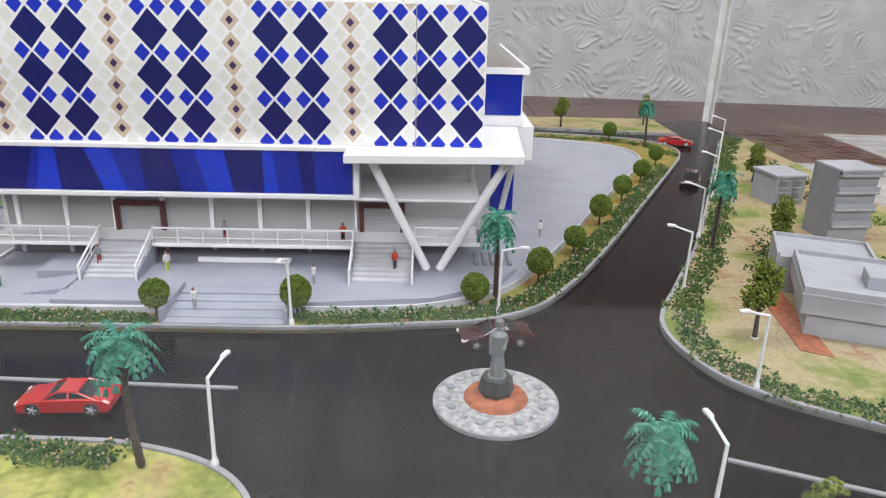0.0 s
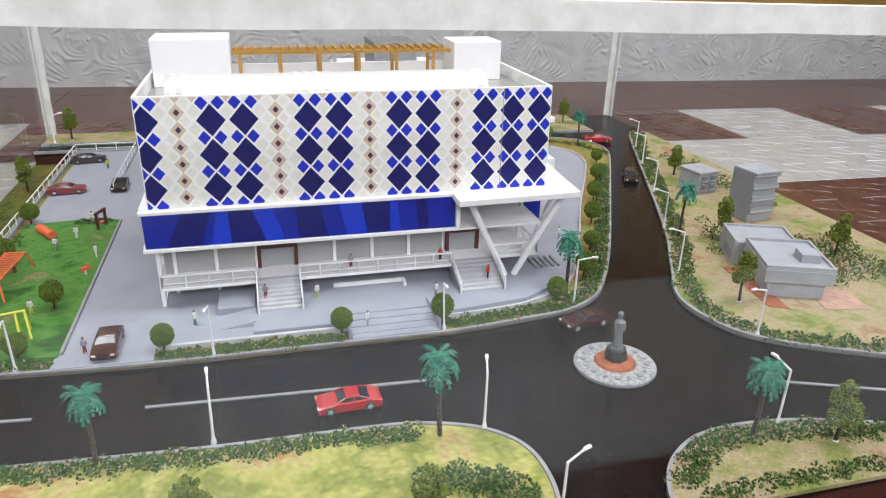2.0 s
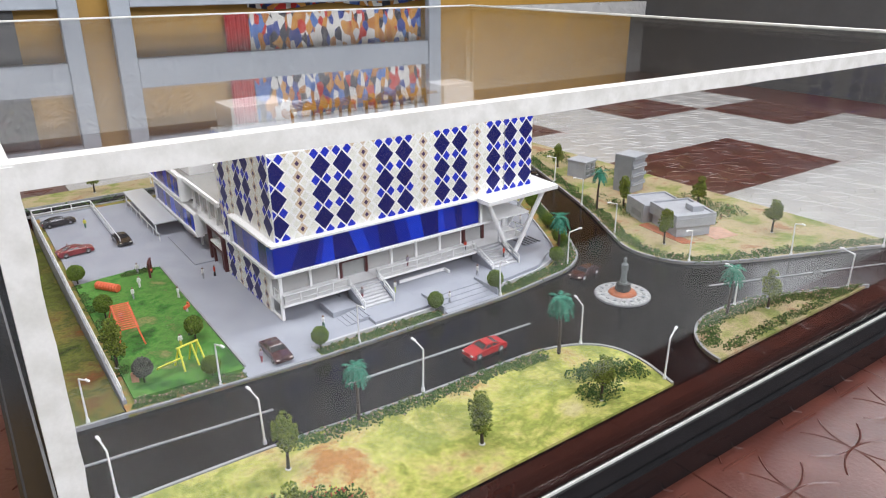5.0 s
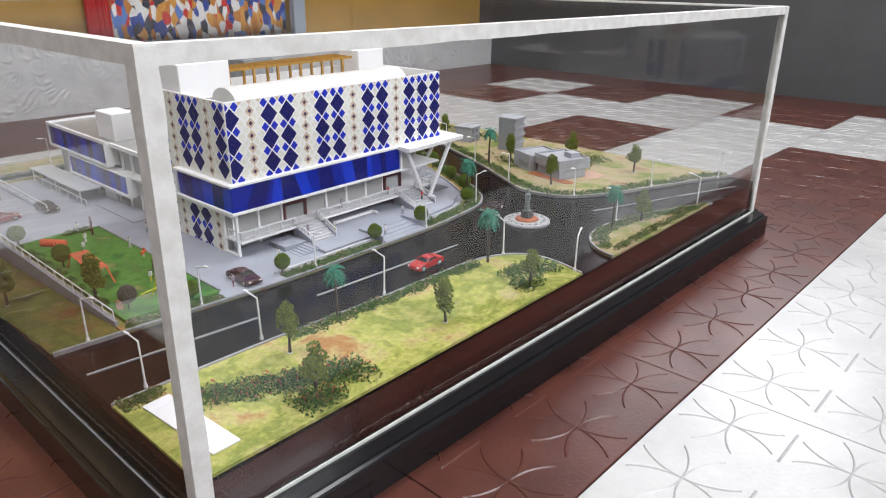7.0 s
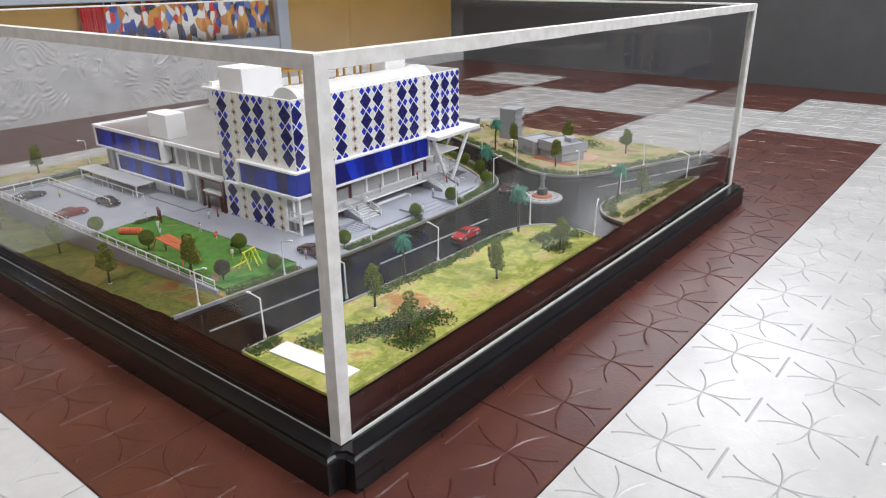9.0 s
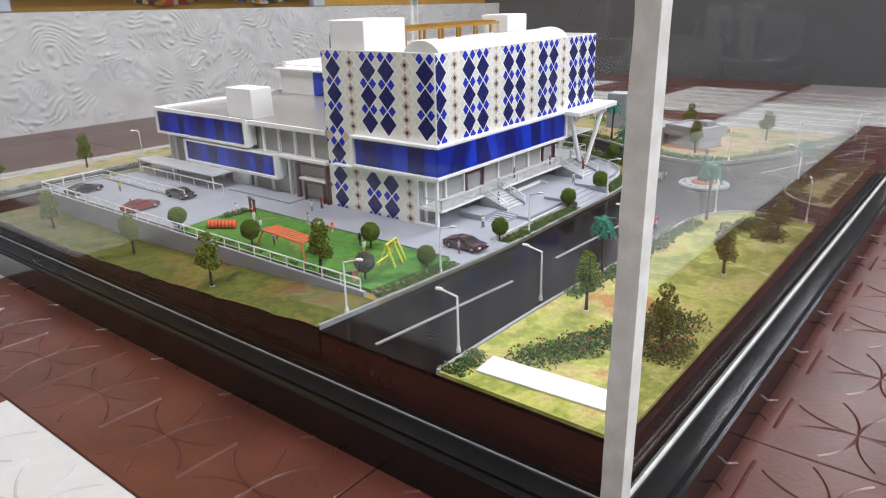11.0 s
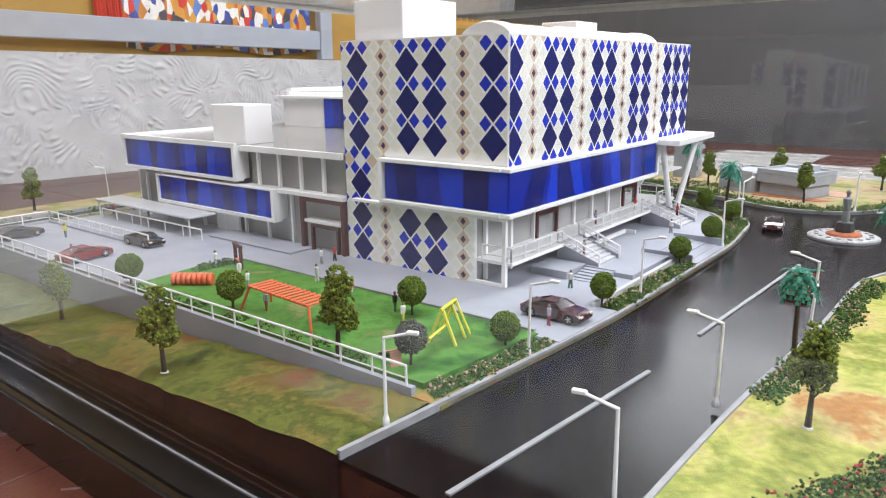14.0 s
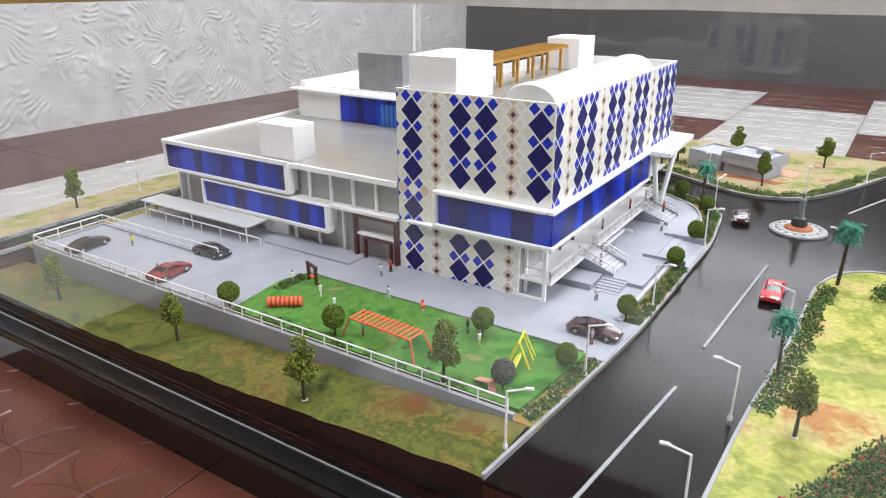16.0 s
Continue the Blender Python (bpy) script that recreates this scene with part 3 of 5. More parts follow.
def west_lawn():
    bm = bmesh.new()
    rows = []
    ny = 90
    for j in range(ny + 1):
        y = -0.0865 + (0.70 + 0.0865) * j / ny
        row = []
        for i in range(13):
            x = IN0 - 0.002 + 0.0012 * noise.noise((3, y * 60, 0)) + (-0.2172 - IN0) * i / 12
            row.append(bm.verts.new((x, y, west_z(y) + 0.0022 * noise.noise((x * 28, y * 28, 0)) * (1 if 0 < j < ny else 0))))
        rows.append(row)
    foot = [(bm.verts.new((r[0].co.x, r[0].co.y, -0.0282)), bm.verts.new((r[-1].co.x, r[-1].co.y, -0.0282))) for r in rows]
    for k, (a, b) in enumerate(zip(rows, rows[1:])):
        for i in range(12):
            bm.faces.new((a[i], a[i + 1], b[i + 1], b[i]))
        bm.faces.new((foot[k][0], a[0], b[0], foot[k + 1][0])).material_index = 1
        bm.faces.new((a[-1], foot[k][1], foot[k + 1][1], b[-1])).material_index = 1
    bm.faces.new([foot[0][0]] + rows[0] + [foot[0][1]]).material_index = 1
    return structure("ground_west", bm, [GRASS_LEFT, BASE_BLACK], "brown and green flocked verge beside the fence", "ground")


west_lawn()
PZ = 0.0105
structure("pavement", prism(bmesh.new(), [(-0.088, -0.10), (0.0, -0.104), (0.0, 0.04), (-0.088, 0.2)], 0.003, 0.0048), GREY_CARD, "grey card driveway", "pavement")
PLZ = [p for p in PLAZA]
structure("pavement", prism(bmesh.new(), PLZ + [(-0.205, 0.29), (-0.082, 0.29)], 0.003, 0.006), GREY_CARD, "pale grey card paving round the building", "pavement")
# the raised forecourt with its steps
structure("pavement", prism(bmesh.new(), [(0.094, -0.081), (0.188, -0.081), (0.188, -0.052), (0.281, -0.052), (0.281, -0.081), (0.39, -0.068), (0.445, -0.035), (0.465, 0.0), (0.465, 0.05), (0.094, 0.05)], 0.005, PZ), GREY_CARD, "raised pale grey card forecourt", "pavement")
for k in range(4):
    structure("step", boxes((0.188, 0.281, -0.100 + 0.012 * k, -0.052, 0.0055 + 0.0012 * k, 0.0068 + 0.0012 * k)), GREY_CARD, "wide grey card step down to the road", "step")
structure("low_wall", bevel(boxes((0.0, 0.186, -0.088, -0.084, 0.003, 0.0085)), 0.0004), PALE_CARD, "low pale grey wall along the planting", "wall")
structure("low_wall", strip(bmesh.new(), offset(curve([(0.283, -0.084), (0.33, -0.082), (0.39, -0.073), (0.455, -0.035), (0.520, 0.078), (0.591, 0.227), (0.668, 0.375), (0.700, 0.452), (0.700, 0.515), (0.66, 0.565), (0.55, 0.605)]), -0.001), 0.0022, 0.003, 0.0088), PALE_CARD, "low pale curved wall along the planting", "wall")
structure("low_wall", bevel(boxes((0.186, 0.189, -0.105, -0.05, 0.003, 0.0145), (0.279, 0.282, -0.105, -0.05, 0.003, 0.0145)), 0.0003), GREY_CARD, "grey cheek walls of the wide steps", "wall")

structure("pavement", bevel(boxes((-0.036, 0.0, 0.262, 0.415, 0.0061, 0.0082)), 0.0003), GREY_CARD, "slightly raised grey card walkway along the wing", "pavement")

play = plot("ground_play", [(-0.206, -0.072), (-0.085, -0.084), (-0.083, 0.287), (-0.12, 0.300), (-0.205, 0.290)], GRASS_PLAY, "bright green flocked playground", 0.0075)
structure("low_wall", boxes((-0.2178, -0.2135, -0.072, 0.68, -0.0275, 0.0085)), GREY_CARD, "grey retaining wall under the white fence", "wall")
structure("low_wall", boxes((-0.0842, -0.0815, -0.08, 0.286, 0.003, 0.0092)), KERB, "grey edging of the playground", "kerb")


def line_box(name, a, b, w, label):
    a, b = Vector(a), Vector(b)
    d = (b - a).normalized() * w / 2
    n = Vector((-d.y, d.x))
    return structure(name, prism(bmesh.new(), [tuple(p) for p in (a - n, b - n, b + n, a + n)], 0.0, 0.0012), LINE, label, "road marking")


line_box("road_line", (-0.285, -0.153), (-0.087, -0.173), 0.0032, "raised grey centre line strip on the road")
line_box("road_line", (0.002, -0.176), (0.266, -0.190), 0.0032, "raised grey centre line strip on the road")
line_box("road_line", (0.555, -0.258), (0.72, -0.322), 0.003, "raised grey centre line strip on the road")
line_box("road_line", (0.735, -0.328), (0.88, -0.385), 0.003, "raised grey centre line strip on the road")

# ---- main model building ----
bld = thing("model_building", "scale model of a white mall with blue diamond cladding", "model building")
ROOF = 0.226
W, D = 0.43, 0.205
# upper block: cladding boards, roof, parapet
part("front_wall", boxes((0.0, W, 0.0, 0.003, 0.112, 0.231)), PALE, bld, "printed cladding board")
part("side_wall", boxes((0.0, 0.003, 0.003, D, 0.115, 0.231), (0.0, 0.003, 0.036, D, 0.0045, 0.115)), PALE, bld, "printed cladding board")
part("end_wall", boxes((W - 0.003, W, 0.003, D, 0.112, 0.231)), PALE, bld, "printed cladding board")
part("back_wall", boxes((0.003, W - 0.003, D - 0.003, D, 0.112, 0.231)), WHITE, bld)
part("roof", boxes((0.003, W - 0.003, 0.003, D - 0.003, 0.214, 0.218)), GREY_ROOF, bld, "glossy grey roof sheet")
part("floor_slab", boxes((0.003, W, 0.003, D, 0.108, 0.112)), WHITE, bld)

S, HROW = 0.01575, 0.0180
PIECES = {}


def clip(poly, lo, hi):
    for ax, lim, sign in ((0, lo[0], 1), (0, hi[0], -1), (1, lo[1], 1), (1, hi[1], -1)):
        out = []
        for i in range(len(poly)):
            p, q = poly[i - 1], poly[i]
            dp, dq = sign * (p[ax] - lim), sign * (q[ax] - lim)
            if (dp < 0) != (dq < 0):
                t = dp / (dp - dq)
                out.append((p[0] + (q[0] - p[0]) * t, p[1] + (q[1] - p[1]) * t))
            if dq >= 0:
                out.append(q)
        poly = out
        if len(poly) < 3:
            return []
    return poly


def diamond(name, u, z, w, h, lo, hi, material, parent, turn, lift):
    """One diamond of the cladding, cut at the board's edges; turn 0: front, -90: side."""
    rel = clip([(-w / 2, 0), (0, -h / 2), (w / 2, 0), (0, h / 2)], (lo[0] - u, lo[1] - z), (hi[0] - u, hi[1] - z))
    if len(rel) < 3:
        return
    area = abs(sum(rel[i - 1][0] * rel[i][1] - rel[i][0] * rel[i - 1][1] for i in range(len(rel)))) / 2
    if area < w * h * 0.04:
        return
    key = (name, lift, tuple((round(a, 5), round(b, 5)) for a, b in rel))
    if key not in PIECES:
        n = len(rel)
        verts = [(a, 0.0, b) for a, b in rel] + [(a * 0.985, -lift, b * 0.985) for a, b in rel]
        faces = [tuple(range(n, 2 * n))] + [(i, (i + 1) % n, n + (i + 1) % n, n + i) for i in range(n)]
        me = bpy.data.meshes.new(name)
        me.from_pydata(verts, [], faces)
        me.materials.append(material)
        PIECES[key] = me
    ob = new(name, PIECES[key])
    ob.parent = parent
    ob.matrix_basis = pose(u, 0, z) if turn == 0 else pose(0, -u, z, 0, 0, -90) if turn < 0 else pose(0, u, z, 0, 0, 90)


def cladding(panel, centre, s, lo, hi, turn, holes=(), shift=None):
    """Diamond print over a board: groups of navy pairs, tan dotted columns between."""
    z0 = 0.2246
    for k in range(int((lo[0] - centre) / (s / 2)) - 3, int((hi[0] - centre) / (s / 2)) + 4):
        i = (k + 6) % 12 - 6
        if turn == 0 and k >= 52:
            i = k - 52
        u = centre + k * s / 2
        for j in range(-1, 28):
            jj = j if j <= 12 or shift is None else j - 2
            z = z0 - j * HROW / 2 if j <= 12 else z0 - 6 * HROW - (j - 12) * 0.0081
            r = jj % 4
            if any(a < u < b and c < z < d for a, b, c, d in holes):
                continue
            a, m = abs(i), jj % 2
            if a in (1, 3) and r == 0:
                diamond("blue_tile", u, z, s * 0.80, HROW * 0.80, lo, hi, BLUE, panel, turn, 0.0003)
            elif a == 2 and r == 2:
                diamond("navy_tile", u, z, s * 1.80, HROW * 1.80, lo, hi, NAVY, panel, turn, 0.0003)
            elif a in (0, 4) and j in (-1, 13):
                diamond("tan_tile", u, z, s * 0.90, HROW * 0.90, lo, hi, TAN, panel, turn, 0.0002)
            elif a in (0, 4) and m == 1:
                diamond("cream_tile", u, z, s * 0.76, HROW * 0.76, lo, hi, CREAM, panel, turn, 0.0002)
            elif a == 5 and m == 0:
                diamond("cream_tile", u, z, s * 0.84, HROW * 0.84, lo, hi, WHITE, panel, turn, 0.0002)
                diamond("cream_inlay", u, z, s * 0.62, HROW * 0.62, lo, hi, CREAM, panel, turn, 0.0004)
            elif a == 6 and m == 1:
                diamond("tan_tile", u, z, s * 0.96, HROW * 0.96, lo, hi, TAN, panel, turn, 0.0002)
                diamond("dot_tile", u, z, s * 0.40, HROW * 0.40, lo, hi, DOT, panel, turn, 0.0004)


front_clad = part("front_cladding", boxes((0.0005, W - 0.0005, -0.0006, 0.0, 0.1145, 0.2305)), PALE, bld, "white board printed with blue and navy diamonds")
cladding(front_clad, -0.0086, S, (0.0005, 0.1145), (W - 0.0005, 0.2305), 0)
for o in front_clad.children:
    o.matrix_basis = pose(0, -0.0006, 0) @ o.matrix_basis
part("board_seam", boxes((0.3740, 0.3747, -0.0012, -0.0006, 0.1150, 0.2300)), GREY_SHEET, bld, "thin seam between cladding boards")
side_clad = part("side_cladding", boxes((-0.0006, 0.0, 0.0365, D - 0.0005, 0.005, 0.07), (-0.0006, 0.0, 0.1495, D - 0.0005, 0.07, 0.1145), (-0.0006, 0.0, 0.0005, D - 0.0005, 0.1145, 0.2305)), PALE, bld, "white board printed with blue and navy diamonds")
cladding(side_clad, -0.0992, 0.01663, (-D + 0.0005, 0.005), (-0.0005, 0.2305), -90, holes=((-0.148, 0.01, 0.062, 0.120), (-0.0400, 0.01, 0.0, 0.07)), shift=2)
for o in side_clad.children:
    o.matrix_basis = pose(-0.0006, 0, 0) @ o.matrix_basis

end_clad = part("end_cladding", boxes((W, W + 0.0006, 0.0005, D - 0.0005, 0.1145, 0.2305)), PALE, bld, "white board printed with blue and navy diamonds")
cladding(end_clad, 0.1025, 0.01663, (0.0005, 0.1145), (D - 0.0005, 0.2305), 90)
for o in end_clad.children:
    o.matrix_basis = pose(W + 0.0006, 0, 0) @ o.matrix_basis


def band(parent, along, a, b, z0, z1, plane, seed, lean):
    """A strip of blue sheet cut into leaning facets."""
    rng = random.Random(seed)
    cuts, x = [], a
    while x < b - 0.008:
        cuts.append((x, x))
        x += rng.uniform(0.012, 0.03)
    tops = [a] + [c[0] + rng.uniform(-lean, lean) for c in cuts[1:]] + [b]
    bots = [a] + [c[0] + rng.uniform(-lean, lean) for c in cuts[1:]] + [b]
    tones = [BAND_DARK, BAND_LIGHT, BAND_MID, BAND_DARK, BAND_MID, BAND_LIGHT]
    for k in range(len(tops) - 1):
        quad = [(bots[k], z0), (bots[k + 1], z0), (tops[k + 1], z1), (tops[k], z1)]
        bm = bmesh.new()
        lo = [bm.verts.new((u, plane, z) if along == "x" else (plane, u, z)) for u, z in quad]
        hi = [bm.verts.new((u, plane + 0.002, z) if along == "x" else (plane + 0.002, u, z)) for u, z in quad]
        bm.faces.new(lo)
        bm.faces.new(hi[::-1])
        for i in range(4):
            j = (i + 1) % 4
            bm.faces.new((lo[i], hi[i], hi[j], lo[j]))
        part("blue_panel", bm, tones[(k + seed) % 6], parent)


# the blue band round the corner, with its white edges
belt = part("band_backing", boxes((-0.005, 0.322, -0.004, 0.0, 0.072, 0.110), (-0.005, 0.0, 0.0, 0.146, 0.072, 0.110)), WHITE, bld, "white backing of the blue band")
band(belt, "x", -0.0068, 0.3215, 0.0735, 0.1097, -0.0062, 2, 0.009)
band(belt, "y", -0.0040, 0.1420, 0.0735, 0.1097, -0.0072, 5, 0.004)
for dims in ((-0.0095, 0.3275, -0.0085, 0.002, 0.0690, 0.0730), (-0.0095, 0.320, -0.0085, 0.0, 0.1100, 0.1140), (0.3225, 0.3275, -0.0085, 0.002, 0.0730, 0.1100),
             (-0.0105, 0.0, 0.002, 0.149, 0.0690, 0.0730), (-0.0105, 0.0, 0.002, 0.149, 0.1100, 0.1140), (-0.0105, 0.0, 0.144, 0.149, 0.0730, 0.1100)):
    part("white_trim", bevel(boxes(dims), 0.0005), WHITE, belt)
part("soffit", boxes((-0.009, 0.43, 0.0, 0.19, 0.066, 0.0685)), WHITE, bld)

# entrance canopy on leaning posts
part("canopy", bevel(prism(bmesh.new(), [(0.318, -0.036), (0.462, -0.030), (0.470, 0.10), (0.43, 0.10), (0.43, -0.001), (0.318, -0.001)], 0.1070, 0.1140), 0.0004), WHITE, bld, "white canopy slab")
for a, b in (((0.385, -0.006, PZ), (0.336, -0.008, 0.107)), ((0.396, -0.006, PZ), (0.452, -0.010, 0.107)), ((0.452, 0.085, PZ), (0.462, 0.03, 0.107)), ((0.425, 0.06, PZ), (0.425, 0.06, 0.107))):
    part("canopy_post", rod(bmesh.new(), a, b, 0.0038 if b[1] < 0 else 0.0028, n=12), WHITE, bld, smooth=False)

# ground floors behind the deck
GF = 0.036
DECK = 0.0285
part("shop_wall", boxes((0.003, 0.318, GF, GF + 0.002, PZ - 0.004, 0.066)), GREY_SHEET, bld, "smoky grey sheet shop front")
part("lobby_wall", boxes((0.320, 0.425, 0.085, 0.087, PZ, 0.106)), WHITE, bld)
part("lobby_wall", boxes((0.318, 0.320, GF, 0.085, PZ, 0.108)), WHITE, bld)
part("deck", bevel(boxes((0.002, 0.100, -0.004, GF, DECK - 0.003, DECK), (0.146, 0.320, -0.004, GF, DECK - 0.003, DECK), (0.100, 0.146, 0.004, GF, DECK - 0.003, DECK), (0.320, 0.432, 0.008, 0.085, DECK - 0.003, DECK)), 0.0003), WHITE, bld, "raised white entrance deck")
part("floor_slab", boxes((0.003, 0.318, GF + 0.002, 0.2, DECK - 0.002, DECK)), GREY_SHEET, bld)
for k in range(8):
    x = 0.014 + k * 0.0437
    if x < 0.318:
        part("column", boxes((x - 0.0018, x + 0.0018, GF - 0.004, GF - 0.0005, PZ - 0.004, DECK - 0.003)), WHITE, bld)
        part("column", boxes((x - 0.0018, x + 0.0018, GF - 0.004, GF - 0.0005, DECK, 0.066)), WHITE, bld)
part("corner_column", boxes((0.0, 0.004, 0.002, 0.006, 0.0045, 0.068)), WHITE, bld)
part("end_wall", boxes((0.0, 0.003, 0.006, 0.036, 0.0045, 0.0085), (0.0, 0.003, 0.006, 0.036, 0.066, 0.07)), WHITE, bld)
for x0, x1, y in ((0.102, 0.147, GF - 0.006), (0.3225, 0.364, 0.034)):
    d = part("door_frame", boxes((x0, x0 + 0.004, y, y + 0.005, DECK, 0.0500), (x1 - 0.004, x1, y, y + 0.005, DECK, 0.0500), (x0, x1, y, y + 0.005, 0.0500, 0.0540)), MAROON, bld, "dark maroon door frame")
    part("door_pane", boxes((x0 + 0.004, x1 - 0.004, y + 0.002, y + 0.003, DECK, 0.0500)), PANE_MODEL, d)


def stair(x0, x1, y0, y1, z0, z1, n):
    st = part("staircase", boxes(*[(x0, x1, y0 + (y1 - y0) * k / n, y1, z0 + (z1 - z0) * k / n, z0 + (z1 - z0) * (k + 1) / n) for k in range(n)]), PALE_CARD, bld, "pale grey card staircase")
    for x in (x0 - 0.001, x1 + 0.001):
        bm = bmesh.new()
        v = []
        for dx in (-0.0008, 0.0008):
            v.append([bm.verts.new((x + dx, y, z)) for y, z in ((y0 - 0.003, z0), (y1, z0), (y1, z1 + 0.001), (y0 - 0.003, z0 + 0.004))])
        bm.faces.new(v[0])
        bm.faces.new(v[1][::-1])
        for i in range(4):
            j = (i + 1) % 4
            bm.faces.new((v[0][i], v[1][i], v[1][j], v[0][j]))
        part("stringer", bm, GREY_CARD, st)
        bm = bmesh.new()
        rod(bm, (x, y0 - 0.003, z0 + 0.012), (x, y1, z1 + 0.012), 0.0009)
        rod(bm, (x, y0 - 0.003, z0 + 0.007), (x, y1, z1 + 0.007), 0.0006)
        rod(bm, (x, y0 - 0.003, z0), (x, y0 - 0.003, z0 + 0.0125), 0.0011)
        rod(bm, (x, (y0 + y1) / 2, (z0 + z1) / 2), (x, (y0 + y1) / 2, (z0 + z1) / 2 + 0.012), 0.0008)
        rod(bm, (x, y1, z1 - 0.002), (x, y1, z1 + 0.0125), 0.0011)
        part("handrail", bm, WHITE_PLASTIC, st)


stair(0.101, 0.145, -0.040, 0.004, PZ, DECK, 8)
stair(0.322, 0.372, -0.040, 0.008, PZ, DECK, 8)


def railing(parent, pts, z, h=0.0125, pitch=0.022, name="railing", mid=True):
    bm = bmesh.new()
    for a, b in zip(pts, pts[1:]):
        a, b = Vector((*a, z)), Vector((*b, z))
        up = Vector((0, 0, h))
        rod(bm, a + up, b + up, 0.0009)
        if mid:
            rod(bm, a + up * 0.35, b + up * 0.35, 0.0005)
        n = max(1, round((b - a).length / pitch))
        for k in range(n + 1):
            p = a.lerp(b, k / n)
            rod(bm, p, p + up, 0.0008)
    return part(name, bm, WHITE_PLASTIC, parent, "thin white railing")


railing(bld, [(0.003, 0.03), (0.003, -0.002), (0.099, -0.002)], DECK)
railing(bld, [(0.147, -0.002), (0.320, -0.002)], DECK)
railing(bld, [(0.374, 0.010), (0.430, 0.010), (0.430, 0.08)], DECK)
# low platform and side steps on the forecourt
part("platform", bevel(boxes((0.058, 0.097, -0.030, 0.010, 0.0055, 0.0135)), 0.0004), GREY_CARD, bld, "grey card platform")
part("side_steps", boxes(*[(0.062 + 0.0065 * k, 0.097, -0.062, -0.031, 0.0055 + 0.0011 * k, 0.0066 + 0.0011 * k) for k in range(6)]), GREY_CARD, bld, "small grey card steps")
part("bench_wall", boxes((0.183, 0.262, 0.002, 0.005, PZ, PZ + 0.004), (0.262, 0.265, -0.010, 0.005, PZ, PZ + 0.004)), WHITE, bld)
part("drain_grille", boxes(*[(0.428 + 0.0075 * k, 0.431 + 0.0075 * k, 0.004, 0.034, PZ, PZ + 0.0022) for k in range(5)]), CONCRETE_DARK, bld, "grey slatted grille")

# roof: barrel vault, lift boxes, pergola
bm = bmesh.new()
n = 14
prof = [(0.045 + 0.032 * -math.cos(math.pi * k / n), 0.218 + 0.026 * math.sin(math.pi * k / n) ** 0.8) for k in range(n + 1)]
xs = np.linspace(0.028, 0.362, 61)
rings = []
for k, x in enumerate(xs):
    ribbed = x < 0.048 or 0.15 < x < 0.19 or x > 0.34
    r = 1.06 if ribbed and k % 2 else 1.0
    rings.append([bm.verts.new((x, 0.045 + (y - 0.045) * r, 0.218 + (z - 0.218) * r)) for y, z in prof])
for a, b in zip(rings, rings[1:]):
    for i in range(n):
        bm.faces.new((a[i], a[i + 1], b[i + 1], b[i]))
bm.faces.new(rings[0][::-1])
bm.faces.new(rings[-1])
VAULT = mat("white_vault_sheet", (0.66, 0.66, 0.64), 0.35, vary=0.05, scale=60)
part("barrel_vault", bm, VAULT, bld, "white ribbed barrel vault rooflight")
part("lift_box", bevel(boxes((0.006, 0.090, 0.125, 0.190, 0.218, 0.270)), 0.0007), WHITE, bld, "white roof box")
part("lift_box", bevel(boxes((0.352, 0.412, 0.125, 0.178, 0.218, 0.264)), 0.0007), WHITE, bld, "white roof box")
pergola = part("pergola", boxes((0.091, 0.352, 0.143, 0.147, 0.250, 0.254), (0.091, 0.352, 0.173, 0.177, 0.250, 0.254)), OCHRE, bld, "ochre roof pergola")
for k in range(6):
    x = 0.100 + k * 0.0462
    for y in (0.145, 0.175):
        part("pergola_post", boxes((x - 0.0018, x + 0.0018, y - 0.0018, y + 0.0018, 0.218, 0.250)), OCHRE, pergola)
for k in range(24):
    x = 0.096 + k * 0.0104
    part("pergola_slat", boxes((x, x + 0.0016, 0.139, 0.181, 0.254, 0.2565)), OCHRE, pergola)
part("parapet_cap", boxes((-0.0005, 0.0028, 0.0, D, 0.231, 0.2318), (0.0028, W, -0.0004, 0.0028, 0.231, 0.2318), (W - 0.003, W + 0.0005, 0.0028, D, 0.231, 0.2318)), WHITE, bld)

# long rear wing
WZ = 0.112
part("wing_wall", boxes((0.425, 0.43, D, 0.64, 0.006, 0.108), (0.004, 0.425, 0.636, 0.64, 0.006, 0.108)), WHITE, bld)
part("wing_roof", bevel(boxes((-0.002, 0.43, D + 0.001, 0.645, 0.1085, 0.1125)), 0.0005), GREY_ROOF, bld, "glossy grey wing roof")
part("wing_roof_edge", boxes((-0.006, -0.002, D + 0.001, 0.382, 0.107, 0.114), (-0.0125, -0.0085, 0.382, 0.648, 0.1125, 0.1165), (-0.0085, 0.43, 0.645, 0.649, 0.1085, 0.1165)), WHITE, bld)
part("wing_wall", boxes((0.010, 0.012, D + 0.001, 0.38, 0.0665, 0.107), (0.010, 0.012, D + 0.001, 0.38, 0.006, 0.0625), (0.014, 0.016, 0.38, 0.636, 0.006, 0.108)), GREY_SHEET, bld, "smoky grey sheet wall")
part("wing_ledge", boxes((-0.006, 0.012, D + 0.001, 0.382, 0.0625, 0.0665)), WHITE, bld)
for y in (0.243, 0.281, 0.319, 0.357):
    part("column", boxes((0.001, 0.0045, y - 0.0018, y + 0.0018, 0.0665, 0.107)), WHITE, bld)
for y in (0.30, 0.345, 0.39, 0.435, 0.48, 0.525, 0.57, 0.615):
    part("column", boxes((0.001, 0.0045, y - 0.0015, y + 0.0015, 0.006, 0.030 if 0.31 < y < 0.56 else 0.0625)), WHITE, bld)
